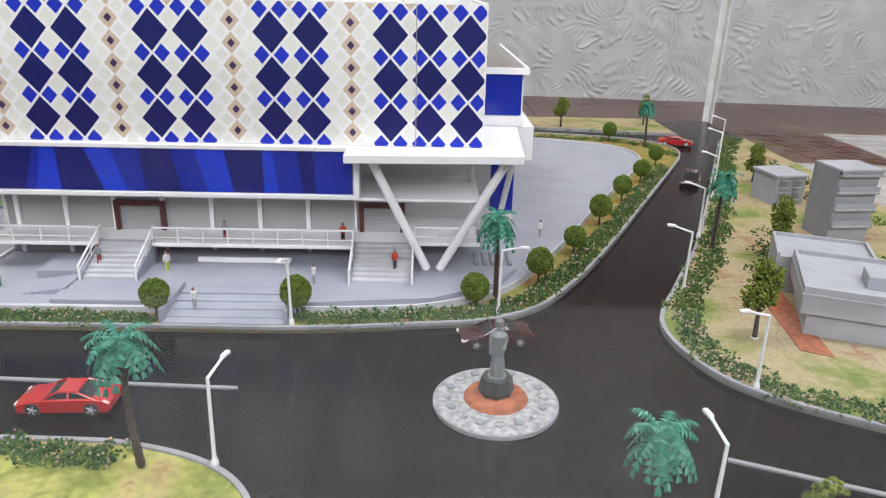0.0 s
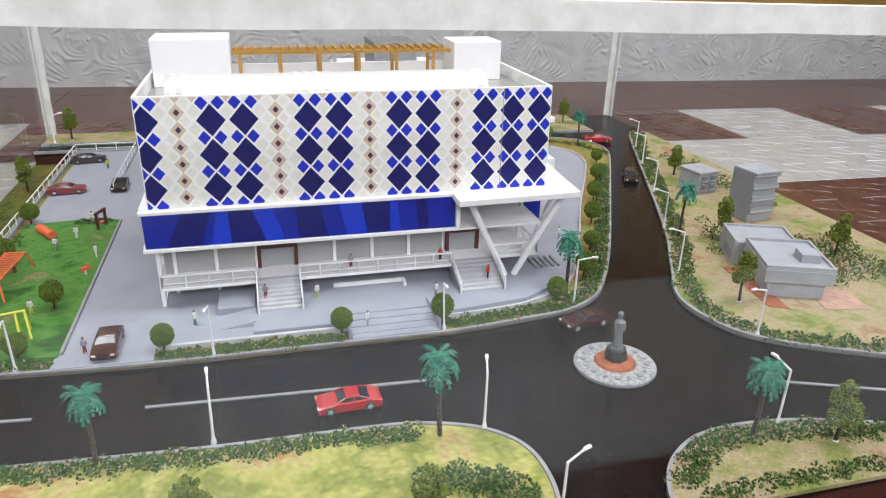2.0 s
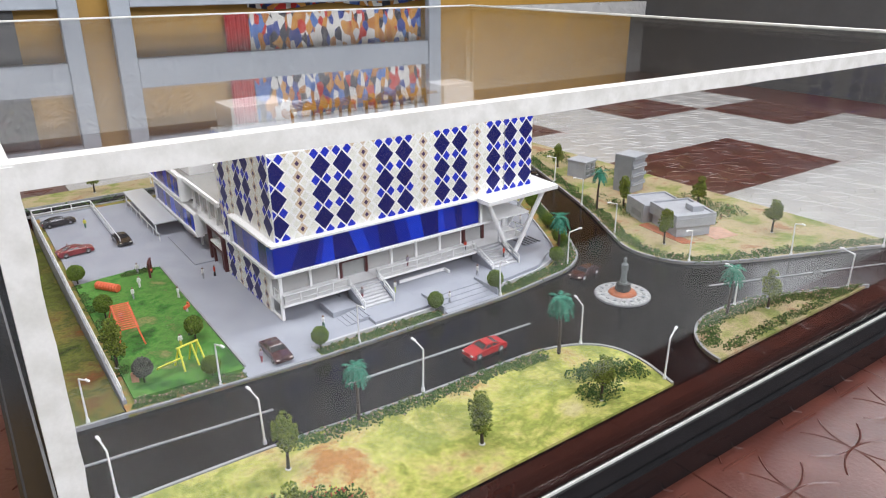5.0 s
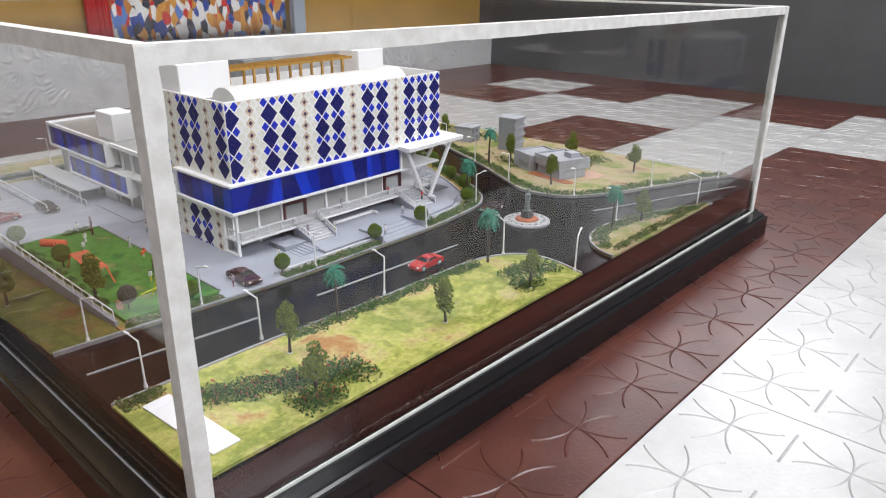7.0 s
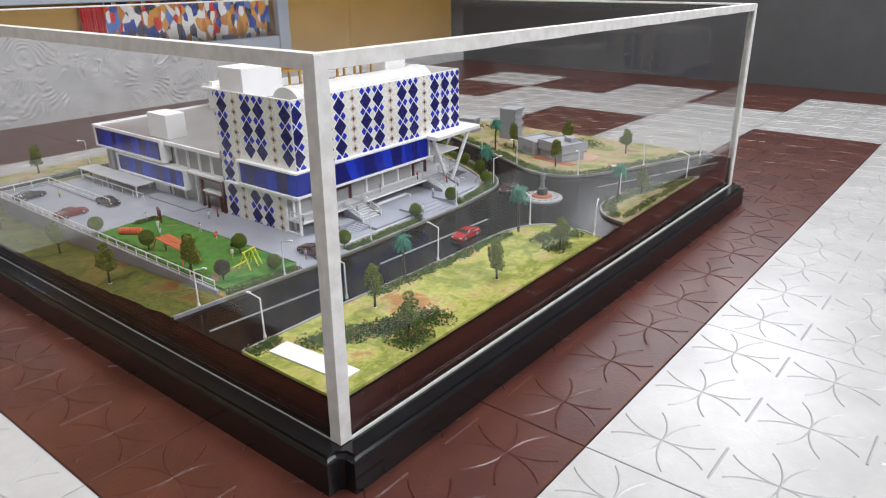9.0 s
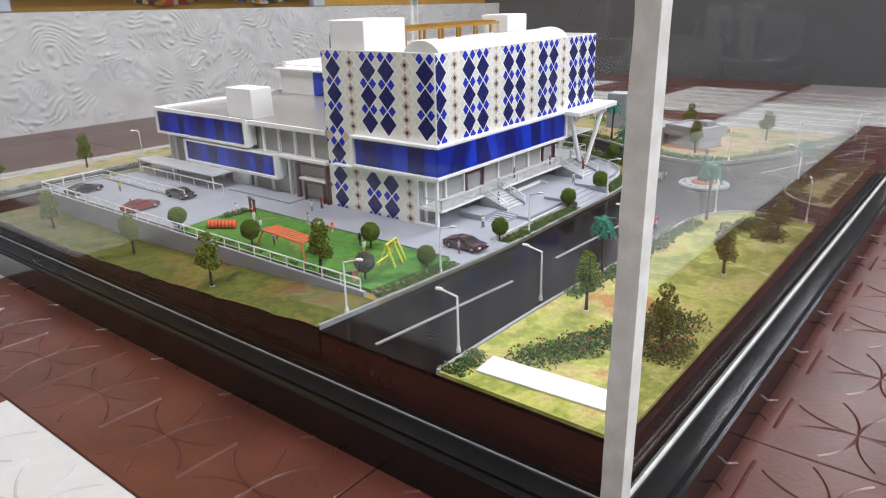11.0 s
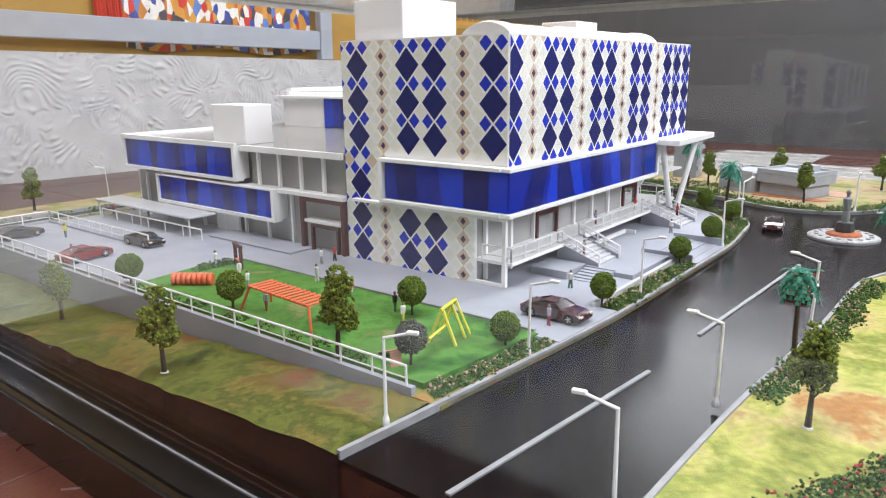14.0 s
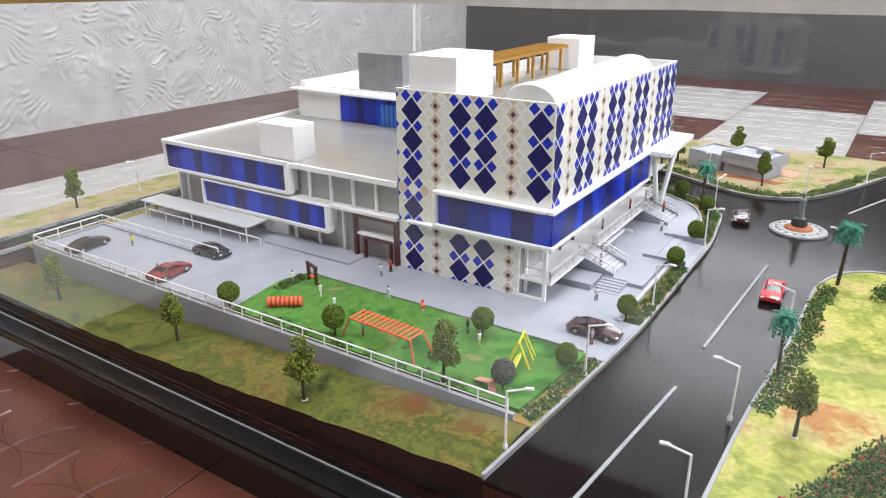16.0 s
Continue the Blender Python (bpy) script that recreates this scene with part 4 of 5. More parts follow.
part("white_panel", boxes((0.002, 0.005, 0.405, 0.452, 0.006, 0.030)), WHITE, bld)
gate = part("portal_frame", boxes((-0.006, 0.0, D + 0.001, D + 0.0055, 0.006, 0.0625), (-0.006, 0.0, 0.272, 0.2765, 0.006, 0.0625), (-0.006, 0.0, D + 0.0055, 0.272, 0.058, 0.0625)), MAROON, bld, "dark maroon portal frame")
part("door_frame", boxes((-0.005, -0.001, 0.2165, 0.2195, 0.006, 0.034), (-0.005, -0.001, 0.258, 0.261, 0.006, 0.034), (-0.005, -0.001, 0.2195, 0.258, 0.031, 0.034)), MAROON, gate)
part("portal_beam", boxes((-0.004, 0.010, D + 0.0055, 0.272, 0.0355, 0.0385)), WHITE, gate)
# blue boxes on the wing's side
for (y0, y1, z0, z1, seed) in ((0.384, 0.646, 0.070, 0.1125, 3), (0.315, 0.566, 0.030, 0.0665, 4)):
    bay = part("blue_bay", boxes((-0.0065, 0.010, y0 + 0.002, y1 - 0.002, z0 + 0.002, z1 - 0.002)), WHITE, bld, "white framed bay faced with blue sheet")
    band(bay, "y", y0 + 0.005, y1 - 0.004, z0 + 0.004, z1 - 0.002, -0.0095, seed, 0.003)
    for dims in ((-0.0125, 0.0, y0, y1, z0, z0 + 0.004), (-0.0125, 0.0, y0, y1, z1 - 0.002, z1), (-0.0125, 0.0, y0, y0 + 0.005, z0 + 0.004, z1 - 0.002), (-0.0125, 0.0, y1 - 0.004, y1, z0 + 0.004, z1 - 0.002)):
        part("white_trim", boxes(dims), WHITE, bay)
part("side_canopy", bevel(boxes((-0.052, -0.013, 0.43, 0.665, 0.0270, 0.0295)), 0.0005), SIDE_SHEET, bld, "flat pale side canopy")
for y in (0.435, 0.55, 0.66):
    part("canopy_post", rod(bmesh.new(), (-0.049, y, 0.006), (-0.049, y, 0.0270), 0.0012), WHITE_PLASTIC, bld)
part("lift_box", bevel(boxes((0.008, 0.050, 0.386, 0.452, 0.1125, 0.162)), 0.0007), WHITE, bld, "white roof box")
# set-back storey on the wing roof
part("upper_storey", boxes((0.262, 0.43, 0.212, 0.62, 0.1125, 0.160)), GREY_SHEET, bld, "set-back upper storey")
part("upper_panel", boxes((0.259, 0.2618, 0.520, 0.618, 0.1125, 0.160)), WHITE, bld)
storey = part("upper_band", boxes((0.2595, 0.2618, 0.214, 0.519, 0.1125, 0.160)), BAND_DARK, bld, "blue sheet facing of the set-back storey")
band(storey, "y", 0.216, 0.517, 0.114, 0.1585, 0.2570, 7, 0.004)
part("upper_roof", boxes((0.250, 0.436, 0.21, 0.63, 0.1602, 0.1635)), WHITE, bld)
railing(bld, [(0.254, 0.625), (0.254, 0.22)], 0.1635, h=0.008, pitch=0.03)
part("parapet_wall", boxes((0.262, 0.43, 0.60, 0.612, 0.1636, 0.176)), WHITE, bld)
part("plant_box", bevel(boxes((0.300, 0.370, 0.415, 0.51, 0.1636, 0.228)), 0.0006), mat("grey_box", (0.22, 0.23, 0.24), 0.5), bld, "grey roof plant box")
# blue faced flank by the canopy
flank = part("flank_wall", boxes((0.43, 0.470, 0.105, 0.25, 0.006, 0.108)), WHITE, bld)
part("flank_panel", boxes((0.4312, 0.473, 0.102, 0.105, 0.1250, 0.1655), (0.447, 0.470, 0.102, 0.105, 0.03, 0.107)), BAND_MID, flank, "blue sheet flank")
part("flank_block", boxes((0.4312, 0.475, 0.106, 0.40, 0.114, 0.1655), (0.4312, 0.476, 0.1025, 0.1055, 0.114, 0.1245)), WHITE, flank)
part("flank_roof", boxes((0.4312, 0.476, 0.102, 0.405, 0.166, 0.1685)), GREY_ROOF, flank, "grey flank roof")
part("flank_slab", boxes((0.4312, 0.479, 0.098, 0.1015, 0.1655, 0.1715), (0.4765, 0.479, 0.1015, 0.41, 0.1655, 0.1715), (0.4303, 0.487, 0.1035, 0.41, 0.080, 0.1135)), WHITE, flank, "white floor slab")

part("curtain_strip", boxes(*[(0.2530, 0.2552, 0.384 + 0.009 * k, 0.391 + 0.009 * k, 0.1130, 0.1520) for k in range(5)]), mat("sky_blue_sheet", (0.03, 0.16, 0.55), 0.2), bld, "bright sky-blue upright strips")


def raise_storeys(top, parts):
    """The ground storey is taller than drawn: everything above it goes up with it."""
    done = set()
    for ob in parts:
        if ob.matrix_basis != Matrix.Identity(4):
            z = ob.matrix_basis.translation.z
            ob.matrix_basis = pose(0, 0, top(z)) @ ob.matrix_basis
        elif ob.data.name not in done:
            done.add(ob.data.name)
            for v in ob.data.vertices:
                v.co.z += top(v.co.z)
        raise_storeys(top, ob.children)


raise_storeys(lambda z: 0.004 * min(1.0, max(0.0, (z - 0.0105) / 0.055)) - 0.004 * min(1.0, max(0.0, (z - 0.11) / 0.11)), bld.children)

# ---- trees and planting ----
def tree_kind(kind, rng):
    """A tree at the origin, about 5 to 9 cm high."""
    if kind == "palm":
        t = thing("model_palm", "teal-green plastic model palm with a brown trunk", "palm tree", "model trees")
        bm = bmesh.new()
        for k in range(16):
            z = 0.077 * k / 16
            x0, x1 = 0.0012 * math.sin(k * 0.2), 0.0012 * math.sin((k + 1) * 0.2)
            rod(bm, (x0, 0, z), (x1, 0, z + 0.0048), 0.0019 - 0.00003 * k, 0.0026 - 0.00005 * k, 7)
        part("trunk", bm, PALM_TRUNK, t)
        bm = bmesh.new()
        for k in range(32):
            a, tilt = k * 2.399, (0.75 if k < 6 else 0.35 if k < 13 else -0.05) + rng.uniform(-0.12, 0.12)
            d, up = Vector((math.cos(a), math.sin(a), 0)), Vector((0, 0, 1))
            side = Vector((-d.y, d.x, 0))
            ln = rng.uniform(0.017, 0.022)
            pts = []
            for s in range(10):
                u = s / 9
                pts.append(Vector((0, 0, 0.0775)) + d * ln * u * (1 - 0.15 * u) + up * ln * (tilt * u - 0.95 * u * u * (0.5 + 0.5 * (1 - tilt))))
            for s in range(9):
                wa, wb = 0.0032 * math.sin(math.pi * (0.12 + 0.8 * s / 9)), 0.0032 * math.sin(math.pi * (0.12 + 0.8 * (s + 1) / 9))
                for q in (-1, 1):
                    # leaflets: a notched blade each side of the rib
                    p, r = pts[s], pts[s + 1]
                    tipv = p.lerp(r, 0.9) + side * q * (wa + wb) * 0.72 - up * 0.0012
                    v = [bm.verts.new(x) for x in (p, r, tipv, p.lerp(r, 0.35) + side * q * wa * 0.8 - up * 0.0005)]
                    bm.faces.new(v)
        part("fronds", bm, FROND, t, "teal-green fronds")
        return t
    names = {"ball": ("model_ball_tree", "clipped round green foam model tree"), "tree": ("model_tree", "green foam model tree with a dark trunk"), "grey": ("model_grey_tree", "round grey-green wire model tree")}
    t = thing(names[kind][0], names[kind][1], "tree", "model trees")
    bm = bmesh.new()
    if kind == "tree":
        rod(bm, (0, 0, 0), (0.0006, 0, 0.022), 0.0019, 0.0012, 7)
        for k in range(6):
            a = k * 1.1
            rod(bm, (0.0005, 0, 0.016 + 0.002 * k), (0.009 * math.cos(a), 0.009 * math.sin(a), 0.027 + 0.0028 * k), 0.0008, 0.0003, 5)
        places = []
        lobes = [(rng.uniform(-0.007, 0.007), rng.uniform(-0.007, 0.007), rng.uniform(0.022, 0.047), rng.uniform(0.0055, 0.0085)) for _ in range(13)] + [(0, 0, 0.051, 0.0065), (0.002, 0.001, 0.035, 0.010)]
        for cx, cy, cz, r in lobes:
            for _ in range(64):
                v = Vector((rng.gauss(0, 1), rng.gauss(0, 1), rng.gauss(0, 1))).normalized() * r * rng.uniform(0.72, 1.05)
                places.append((cx + v.x, cy + v.y, cz + v.z * 0.8, rng.uniform(0.0008, 0.0019)))
        leaf = LEAF_A
        part("footing", lathe(bmesh.new(), [(0.003, 0), (0.0027, 0.0008), (0.0012, 0.0012)], 8), mat("glue", (0.6, 0.6, 0.57), 0.5), t, "pale blob of glue")
    else:
        rod(bm, (0, 0, 0), (0, 0, 0.013), 0.0011, 0.0009, 7)
        places = []
        for k in range(620):
            z = 1 - 2 * (k + 0.5) / 620
            a, r = k * 2.399963, math.sqrt(max(0, 1 - z * z))
            q = rng.uniform(0.88, 1.06)
            places.append((0.0108 * q * r * math.cos(a), 0.0108 * q * r * math.sin(a), 0.0195 + 0.0108 * q * z, rng.uniform(0.0009, 0.0016)))
        leaf = LEAF_B if kind == "ball" else LEAF_G
    part("trunk", bm, TRUNK, t)
    mesh_part("crown", clumps(places, rng), leaf, t)
    return t


rng = random.Random(11)
GZ = 0.0035
SPOTS = {
    "palm": [(-0.024, -0.249), (0.238, -0.273), (0.487, -0.333), (0.441, -0.060), (0.668, 0.072), (0.738, 0.562)],
    "ball": [(0.010, -0.090), (0.181, -0.094), (0.287, -0.091), (0.424, -0.072), (0.482, -0.018), (0.527, 0.058), (0.572, 0.150), (0.620, 0.243), (0.668, 0.335), (0.718, 0.436), (0.690, 0.612), (0.50, 0.655), (-0.120, -0.078), (-0.110, 0.020), (-0.200, 0.298), (-0.190, 0.150)],
    "grey": [(-0.188, -0.046)],
    "tree": [(-0.267, 0.535), (-0.257, 0.322), (-0.278, 0.112), (-0.206, 0.006), (-0.115, -0.277), (-0.150, -0.368), (0.056, -0.355), (0.207, -0.371), (0.552, -0.352), (0.727, 0.058), (0.630, -0.116), (0.838, -0.028), (0.822, 0.340), (0.822, -0.192), (-0.245, 0.785), (-0.085, 0.79), (0.626, 0.722), (0.790, 0.76), (0.18, 0.80)],
}
for kind, spots in SPOTS.items():
    variants = [tree_kind(kind, rng) for _ in range(min(len(spots), 3 if kind == "tree" else 1 if kind == "grey" else 2))]
    for k, (x, y) in enumerate(spots):
        z = 0.0075 if kind != "palm" and -0.21 < x < -0.08 and -0.07 < y < 0.29 else GZ
        z = west_z(y) - 0.001 if x < -0.22 and 0 < y < 0.7 else z
        m = pose(x, y, z, rng.uniform(-2, 2), rng.uniform(-2, 2), rng.uniform(0, 360))
        if k < len(variants):
            variants[k].matrix_basis = m
        else:
            o = copy_thing(variants[k % len(variants)], m)
        s = rng.uniform(1.0, 1.14) if kind == "tree" else rng.uniform(0.92, 1.08) if kind != "palm" else (0.84, 1.0, 0.90, 0.96, 0.92, 0.88)[k]
        (variants[k] if k < len(variants) else o).scale = (s, s, s * rng.uniform(0.95, 1.08))


def planting(name, label, spots, material, flowers=None):
    """A bed of crumbled foam: spots are (x, y, radius, height, count, base height)."""
    rng = random.Random(len(name) * 7 + len(spots))
    places, buds = [], []
    for x, y, r, h, n, z in spots:
        for _ in range(int(1.6 * n)):
            a, d = rng.uniform(0, 6.283), r * math.sqrt(rng.random())
            px, py = x + d * math.cos(a), y + d * math.sin(a)
            top = h * (1 - (d / r) ** 2) + 0.0012
            pz = z + top * rng.uniform(0.15, 1.0)
            if IN0 + 0.003 < px < IN1 - 0.003 and JN0 + 0.002 < py < JN1 - 0.003:
                places.append((px, py, pz, rng.uniform(0.0007, 0.0016)))
                if rng.random() < 0.05:
                    buds.append((px, py, z + top * 1.02, rng.uniform(0.0008, 0.0013)))
    bed = tagged(new(name), label, "planting", kind="stuff")
    mesh_part("leaves", clumps(places, rng), material, bed)
    if flowers and buds:
        mesh_part("flowers", clumps(buds, rng), flowers, bed, "small blossoms")
    return bed


def along(line, w0, w1, n, r, h, count, z=0.003, gap=0.0):
    """Spots strewn beside a line, between w0 and w1 to its left."""
    rng = random.Random(int(n * 31 + abs(w0) * 9999))
    cum = [0.0]
    for a, b in zip(line, line[1:]):
        cum.append(cum[-1] + math.dist(a, b))
    out = []
    for k in range(n):
        s = (k + rng.random()) / n * cum[-1]
        i = max(j for j in range(len(line) - 1) if cum[j] <= s)
        a, b = Vector(line[i]), Vector(line[i + 1])
        d = (b - a).normalized()
        p = a.lerp(b, (s - cum[i]) / max(1e-6, cum[i + 1] - cum[i])) + Vector((-d.y, d.x)) * rng.uniform(w0, w1)
        if rng.random() >= gap:
            out.append((p.x, p.y, r * rng.uniform(0.7, 1.3), h * rng.uniform(0.5, 1.3), count, z))
    return out


def cut(line, x0, x1, y1=9.0):
    return [p for p in line if x0 <= p[0] <= x1 and p[1] <= y1]


planting("planter_bed", "low green foam bed with orange soil along the kerb", along([(0.006, -0.100), (0.184, -0.101)], -0.006, 0.006, 60, 0.007, 0.007, 26), LEAF_C, PINK)
planting("planter_bed", "low green foam bed curving along the plaza wall", along(cut(FRONT, 0.286, 0.74, 0.45), 0.007, 0.021, 230, 0.008, 0.008, 26), LEAF_C, PINK)
planting("planter_bed", "low green foam bed behind the plaza", along([(0.775, 0.50), (0.76, 0.58), (0.70, 0.62), (0.40, 0.672), (0.0, 0.685)], 0.004, 0.020, 110, 0.009, 0.006, 18), LEAF_C)
planting("planter_bed", "low green foam bed in front of the playground", along([(-0.208, -0.088), (-0.092, -0.097)], 0.0, 0.010, 36, 0.007, 0.006, 24), LEAF_C, PINK)
planting("lawn_shrubs", "dark green foam shrubs along the lawn's kerb", along(cut(LAWN, -0.10, 0.232), -0.018, -0.007, 70, 0.009, 0.007, 30) + along(cut(LAWN, IN0, -0.22), -0.016, -0.006, 16, 0.009, 0.006, 30), LEAF_C, PINK)
planting("lawn_shrubs", "dark foam shrubs with small red flowers on the lawn", [(-0.235 + 0.115 * k / 25 + 0.006 * math.sin(k * 5), -0.276 - 0.058 * k / 25 - 0.009 * (k % 3), 0.013, 0.013, 60, 0.003) for k in range(26)] + [(-0.165 + 0.085 * ((k * 7) % 11) / 11, -0.385 + 0.06 * ((k * 5) % 13) / 13, 0.015, 0.017, 64, 0.003) for k in range(26)], LEAF_C, BLOSSOM)
planting("lawn_shrubs", "dark foam shrubs by the lawn's curved corner", [(0.20 + 0.09 * ((k * 7) % 11) / 11, -0.368 + 0.05 * ((k * 5) % 13) / 13, 0.013, 0.014, 54, 0.003) for k in range(22)], LEAF_C)
planting("isle_shrubs", "green foam shrubs round the junction green", along(ISLE[8:], -0.024, -0.006, 90, 0.010, 0.008, 26) + along([(0.41, -0.39), (0.70, -0.392)], 0.0, 0.010, 40, 0.009, 0.006, 22), LEAF_C, PINK)
planting("east_shrubs", "green foam hedge along the side road", along(EAST, 0.006, 0.026, 260, 0.009, 0.008, 24), LEAF_C, PINK)
planting("east_shrubs", "green foam bushes round the grey blocks", [(0.775 + 0.11 * ((k * 7) % 17) / 17, -0.10 + 0.14 * ((k * 5) % 19) / 19, 0.015, 0.013, 46, 0.003) for k in range(34)] + [(0.86 + 0.05 * ((k * 3) % 7) / 7, 0.17 + 0.30 * ((k * 5) % 13) / 13, 0.013, 0.010, 36, 0.003) for k in range(22)] + [(0.69 + 0.06 * ((k * 3) % 7) / 7, 0.02 + 0.14 * ((k * 5) % 13) / 13, 0.012, 0.008, 26, 0.003) for k in range(12)], LEAF_C, BLOSSOM)
planting("verge_shrubs", "sparse green foam shrubs on the back verge", along(NORTH, -0.05, -0.01, 70, 0.012, 0.006, 18, gap=0.3), LEAF_C)
planting("play_shrubs", "green foam shrubs along the playground fence", along([(-0.206, -0.03), (-0.206, 0.28)], -0.008, 0.0, 22, 0.007, 0.006, 24, 0.007, 0.4) + [(-0.135 + 0.005 * k, 0.283, 0.008, 0.006, 30, 0.007) for k in range(8)], LEAF_C)


# ---- street lamps ----
def lamp():
    t = thing("street_lamp", "thin white plastic model street lamp with a bent arm", "street lamp", "model street lamps")
    part("foot", lathe(bmesh.new(), [(0.0022, 0), (0.0022, 0.003), (0.0013, 0.006)], 8), WHITE_PLASTIC, t)
    part("pole", rod(bmesh.new(), (0, 0, 0.003), (0, 0, 0.0535), 0.0012, 0.0009, 8), WHITE_PLASTIC, t)
    part("arm", rod(bmesh.new(), (0, 0, 0.0530), (0.0160, 0, 0.0575), 0.0009, 0.0008, 6), WHITE_PLASTIC, t)
    part("lamp_head", bevel(boxes((0.0140, 0.0210, -0.0014, 0.0014, 0.0566, 0.0588)), 0.0005), WHITE_PLASTIC, t)
    return t


first = lamp()
LAMPS = [(-0.256, -0.226, 100), (-0.118, -0.227, 100), (0.061, -0.242, 95), (0.276, -0.272, 75), (0.296, -0.384, 20), (-0.255, -0.085, -70), (-0.118, -0.096, -80), (0.056, -0.105, -95), (0.285, -0.105, -95), (0.442, -0.080, -20),
         (0.600, -0.188, 190), (0.605, -0.030, 170), (0.668, 0.112, 160), (0.738, 0.262, 160), (0.804, 0.420, 160), (0.850, 0.530, 165), (0.52, -0.322, 100), (0.70, -0.384, 100), (0.752, -0.268, 250), (0.905, -0.338, 250), (-0.272, 0.765, 20), (0.50, 0.745, 250), (0.03, 0.79, 200)]
for k, (x, y, a) in enumerate(LAMPS):
    m = pose(x, y, 0.0032, rng.uniform(-1.5, 1.5), rng.uniform(-1.5, 1.5), a)
    if k == 0:
        first.matrix_basis = m
    else:
        copy_thing(first, m)


# ---- cars ----
def car(name, label, paint, m, length=0.047, suv=False, scale=1.16):
    """A die-cast car lying along x, its nose towards -x."""
    t = thing(name, label, "model car", "model cars", at=m @ Matrix.Diagonal((scale, scale, scale, 1)))
    L2, wid = length / 2, 0.0195
    h = 0.0145 if suv else 0.0128
    side = [(-L2, 0.0035), (-L2 + 0.0006, 0.0064), (-L2 + 0.004, 0.0074), (-L2 * 0.42, 0.0086), (-L2 * 0.40, 0.0088), (L2 * 0.55, 0.0092), (L2 - 0.003, 0.0088), (L2 - 0.0004, 0.0070), (L2, 0.0040), (L2 - 0.001, 0.0024), (-L2 + 0.001, 0.0022)]
    bm = bmesh.new()
    rows = []
    for y, sq, lift in ((-0.5, 0.97, 0.0), (-0.43, 1.0, 0.0004), (0.0, 1.01, 0.0007), (0.43, 1.0, 0.0004), (0.5, 0.97, 0.0)):
        rows.append([bm.verts.new((x * sq, y * wid, z + (lift if z > 0.006 else 0))) for x, z in side])
    for a, b in zip(rows, rows[1:]):
        for i in range(len(side)):
            j = (i + 1) % len(side)
            bm.faces.new((a[i], a[j], b[j], b[i]))
    bm.faces.new(rows[0])
    bm.faces.new(rows[-1][::-1])
    body = part("body", bm, paint, t)
    roof0, roof1 = (-L2 * 0.12, L2 * (0.80 if suv else 0.30))
    base0, base1 = -L2 * 0.45, L2 * (0.95 if suv else 0.74)

    def cabin(x0, x1, z, w0, w1, y0, y1, zb):
        bm = bmesh.new()
        lo = [bm.verts.new((x, y, zb)) for x, y in ((y0, -w0), (y1, -w0), (y1, w0), (y0, w0))]
        hi = [bm.verts.new((x, y, z)) for x, y in ((x0, -w1), (x1, -w1), (x1, w1), (x0, w1))]
        bm.faces.new(lo[::-1])
        bm.faces.new(hi)
        for i in range(4):
            j = (i + 1) % 4
            bm.faces.new((lo[i], lo[j], hi[j], hi[i]))
        return bm

    part("windows", bevel(cabin(roof0, roof1, h - 0.0004, wid * 0.45, wid * 0.36, base0, base1, 0.0086), 0.0006), CAR_GLASS, t, "dark tinted windows")
    part("roof", bevel(cabin(roof0 + 0.0002, roof1 - 0.0002, h + 0.0003, wid * 0.362, wid * 0.335, roof0 - 0.0006, roof1 + 0.0006, h - 0.0011), 0.0004), paint, body)
    for q in (-1, 1):
        bm = bmesh.new()
        for a, b in (((base0 + 0.001, q * wid * 0.452, 0.0092), (roof0, q * wid * 0.365, h - 0.0004)), ((base1 - 0.001, q * wid * 0.452, 0.0092), (roof1, q * wid * 0.365, h - 0.0004)), ((0.003, q * wid * 0.457, 0.009), (0.003, q * wid * 0.370, h - 0.0006))):
            rod(bm, a, b, 0.0006, n=5)
        part("pillars", bm, paint, body)
        for x in (-L2 * 0.62, L2 * 0.60):
            w = part("wheel", rod(bmesh.new(), (x, q * wid * 0.40, 0.0038), (x, q * wid * 0.512, 0.0038), 0.0038, n=16), TYRE, t)
            bm = bmesh.new()
            rod(bm, (x, q * wid * 0.505, 0.0038), (x, q * wid * 0.520, 0.0038), 0.0009, n=8)
            for k in range(5):
                a = k * 1.2566
                rod(bm, (x, q * wid * 0.515, 0.0038), (x + 0.0024 * math.cos(a), q * wid * 0.515, 0.0038 + 0.0024 * math.sin(a)), 0.00045, n=4)
            part("rim", bm, CHROME, w)
        part("headlight", bevel(boxes((-L2 - 0.0001, -L2 + 0.0022, q * wid * 0.36 - 0.0018, q * wid * 0.36 + 0.0018, 0.0056, 0.0070)), 0.0003), LENS, t)
        part("tail_light", boxes((L2 - 0.0014, L2 + 0.0001, q * wid * 0.36 - 0.0018, q * wid * 0.36 + 0.0018, 0.0062, 0.0074)), mat("tail_lens", (0.35, 0.02, 0.02), 0.25), t)
    return t


car("model_car", "shiny red model coupe on the black road", CAR_RED, pose(0.172, -0.212, 0.0002, 0, 0, 2), 0.048)
car("model_car", "dark maroon model saloon beside the roundabout", CAR_MAROON, pose(0.436, -0.122, 0.0002, 0, 0, 10), 0.046)
car("model_car", "dark maroon model saloon on the driveway", CAR_MAROON, pose(-0.042, -0.075, 0.0062, 0, 0, 90), 0.048)
car("model_car", "black model saloon parked by the fence", CAR_BLACK, pose(-0.181, 0.604, 0.0062, 0, 0, 188), 0.050)
car("model_car", "wine-red model saloon parked by the fence", CAR_WINE, pose(-0.181, 0.430, 0.0062, 0, 0, 186), 0.048)
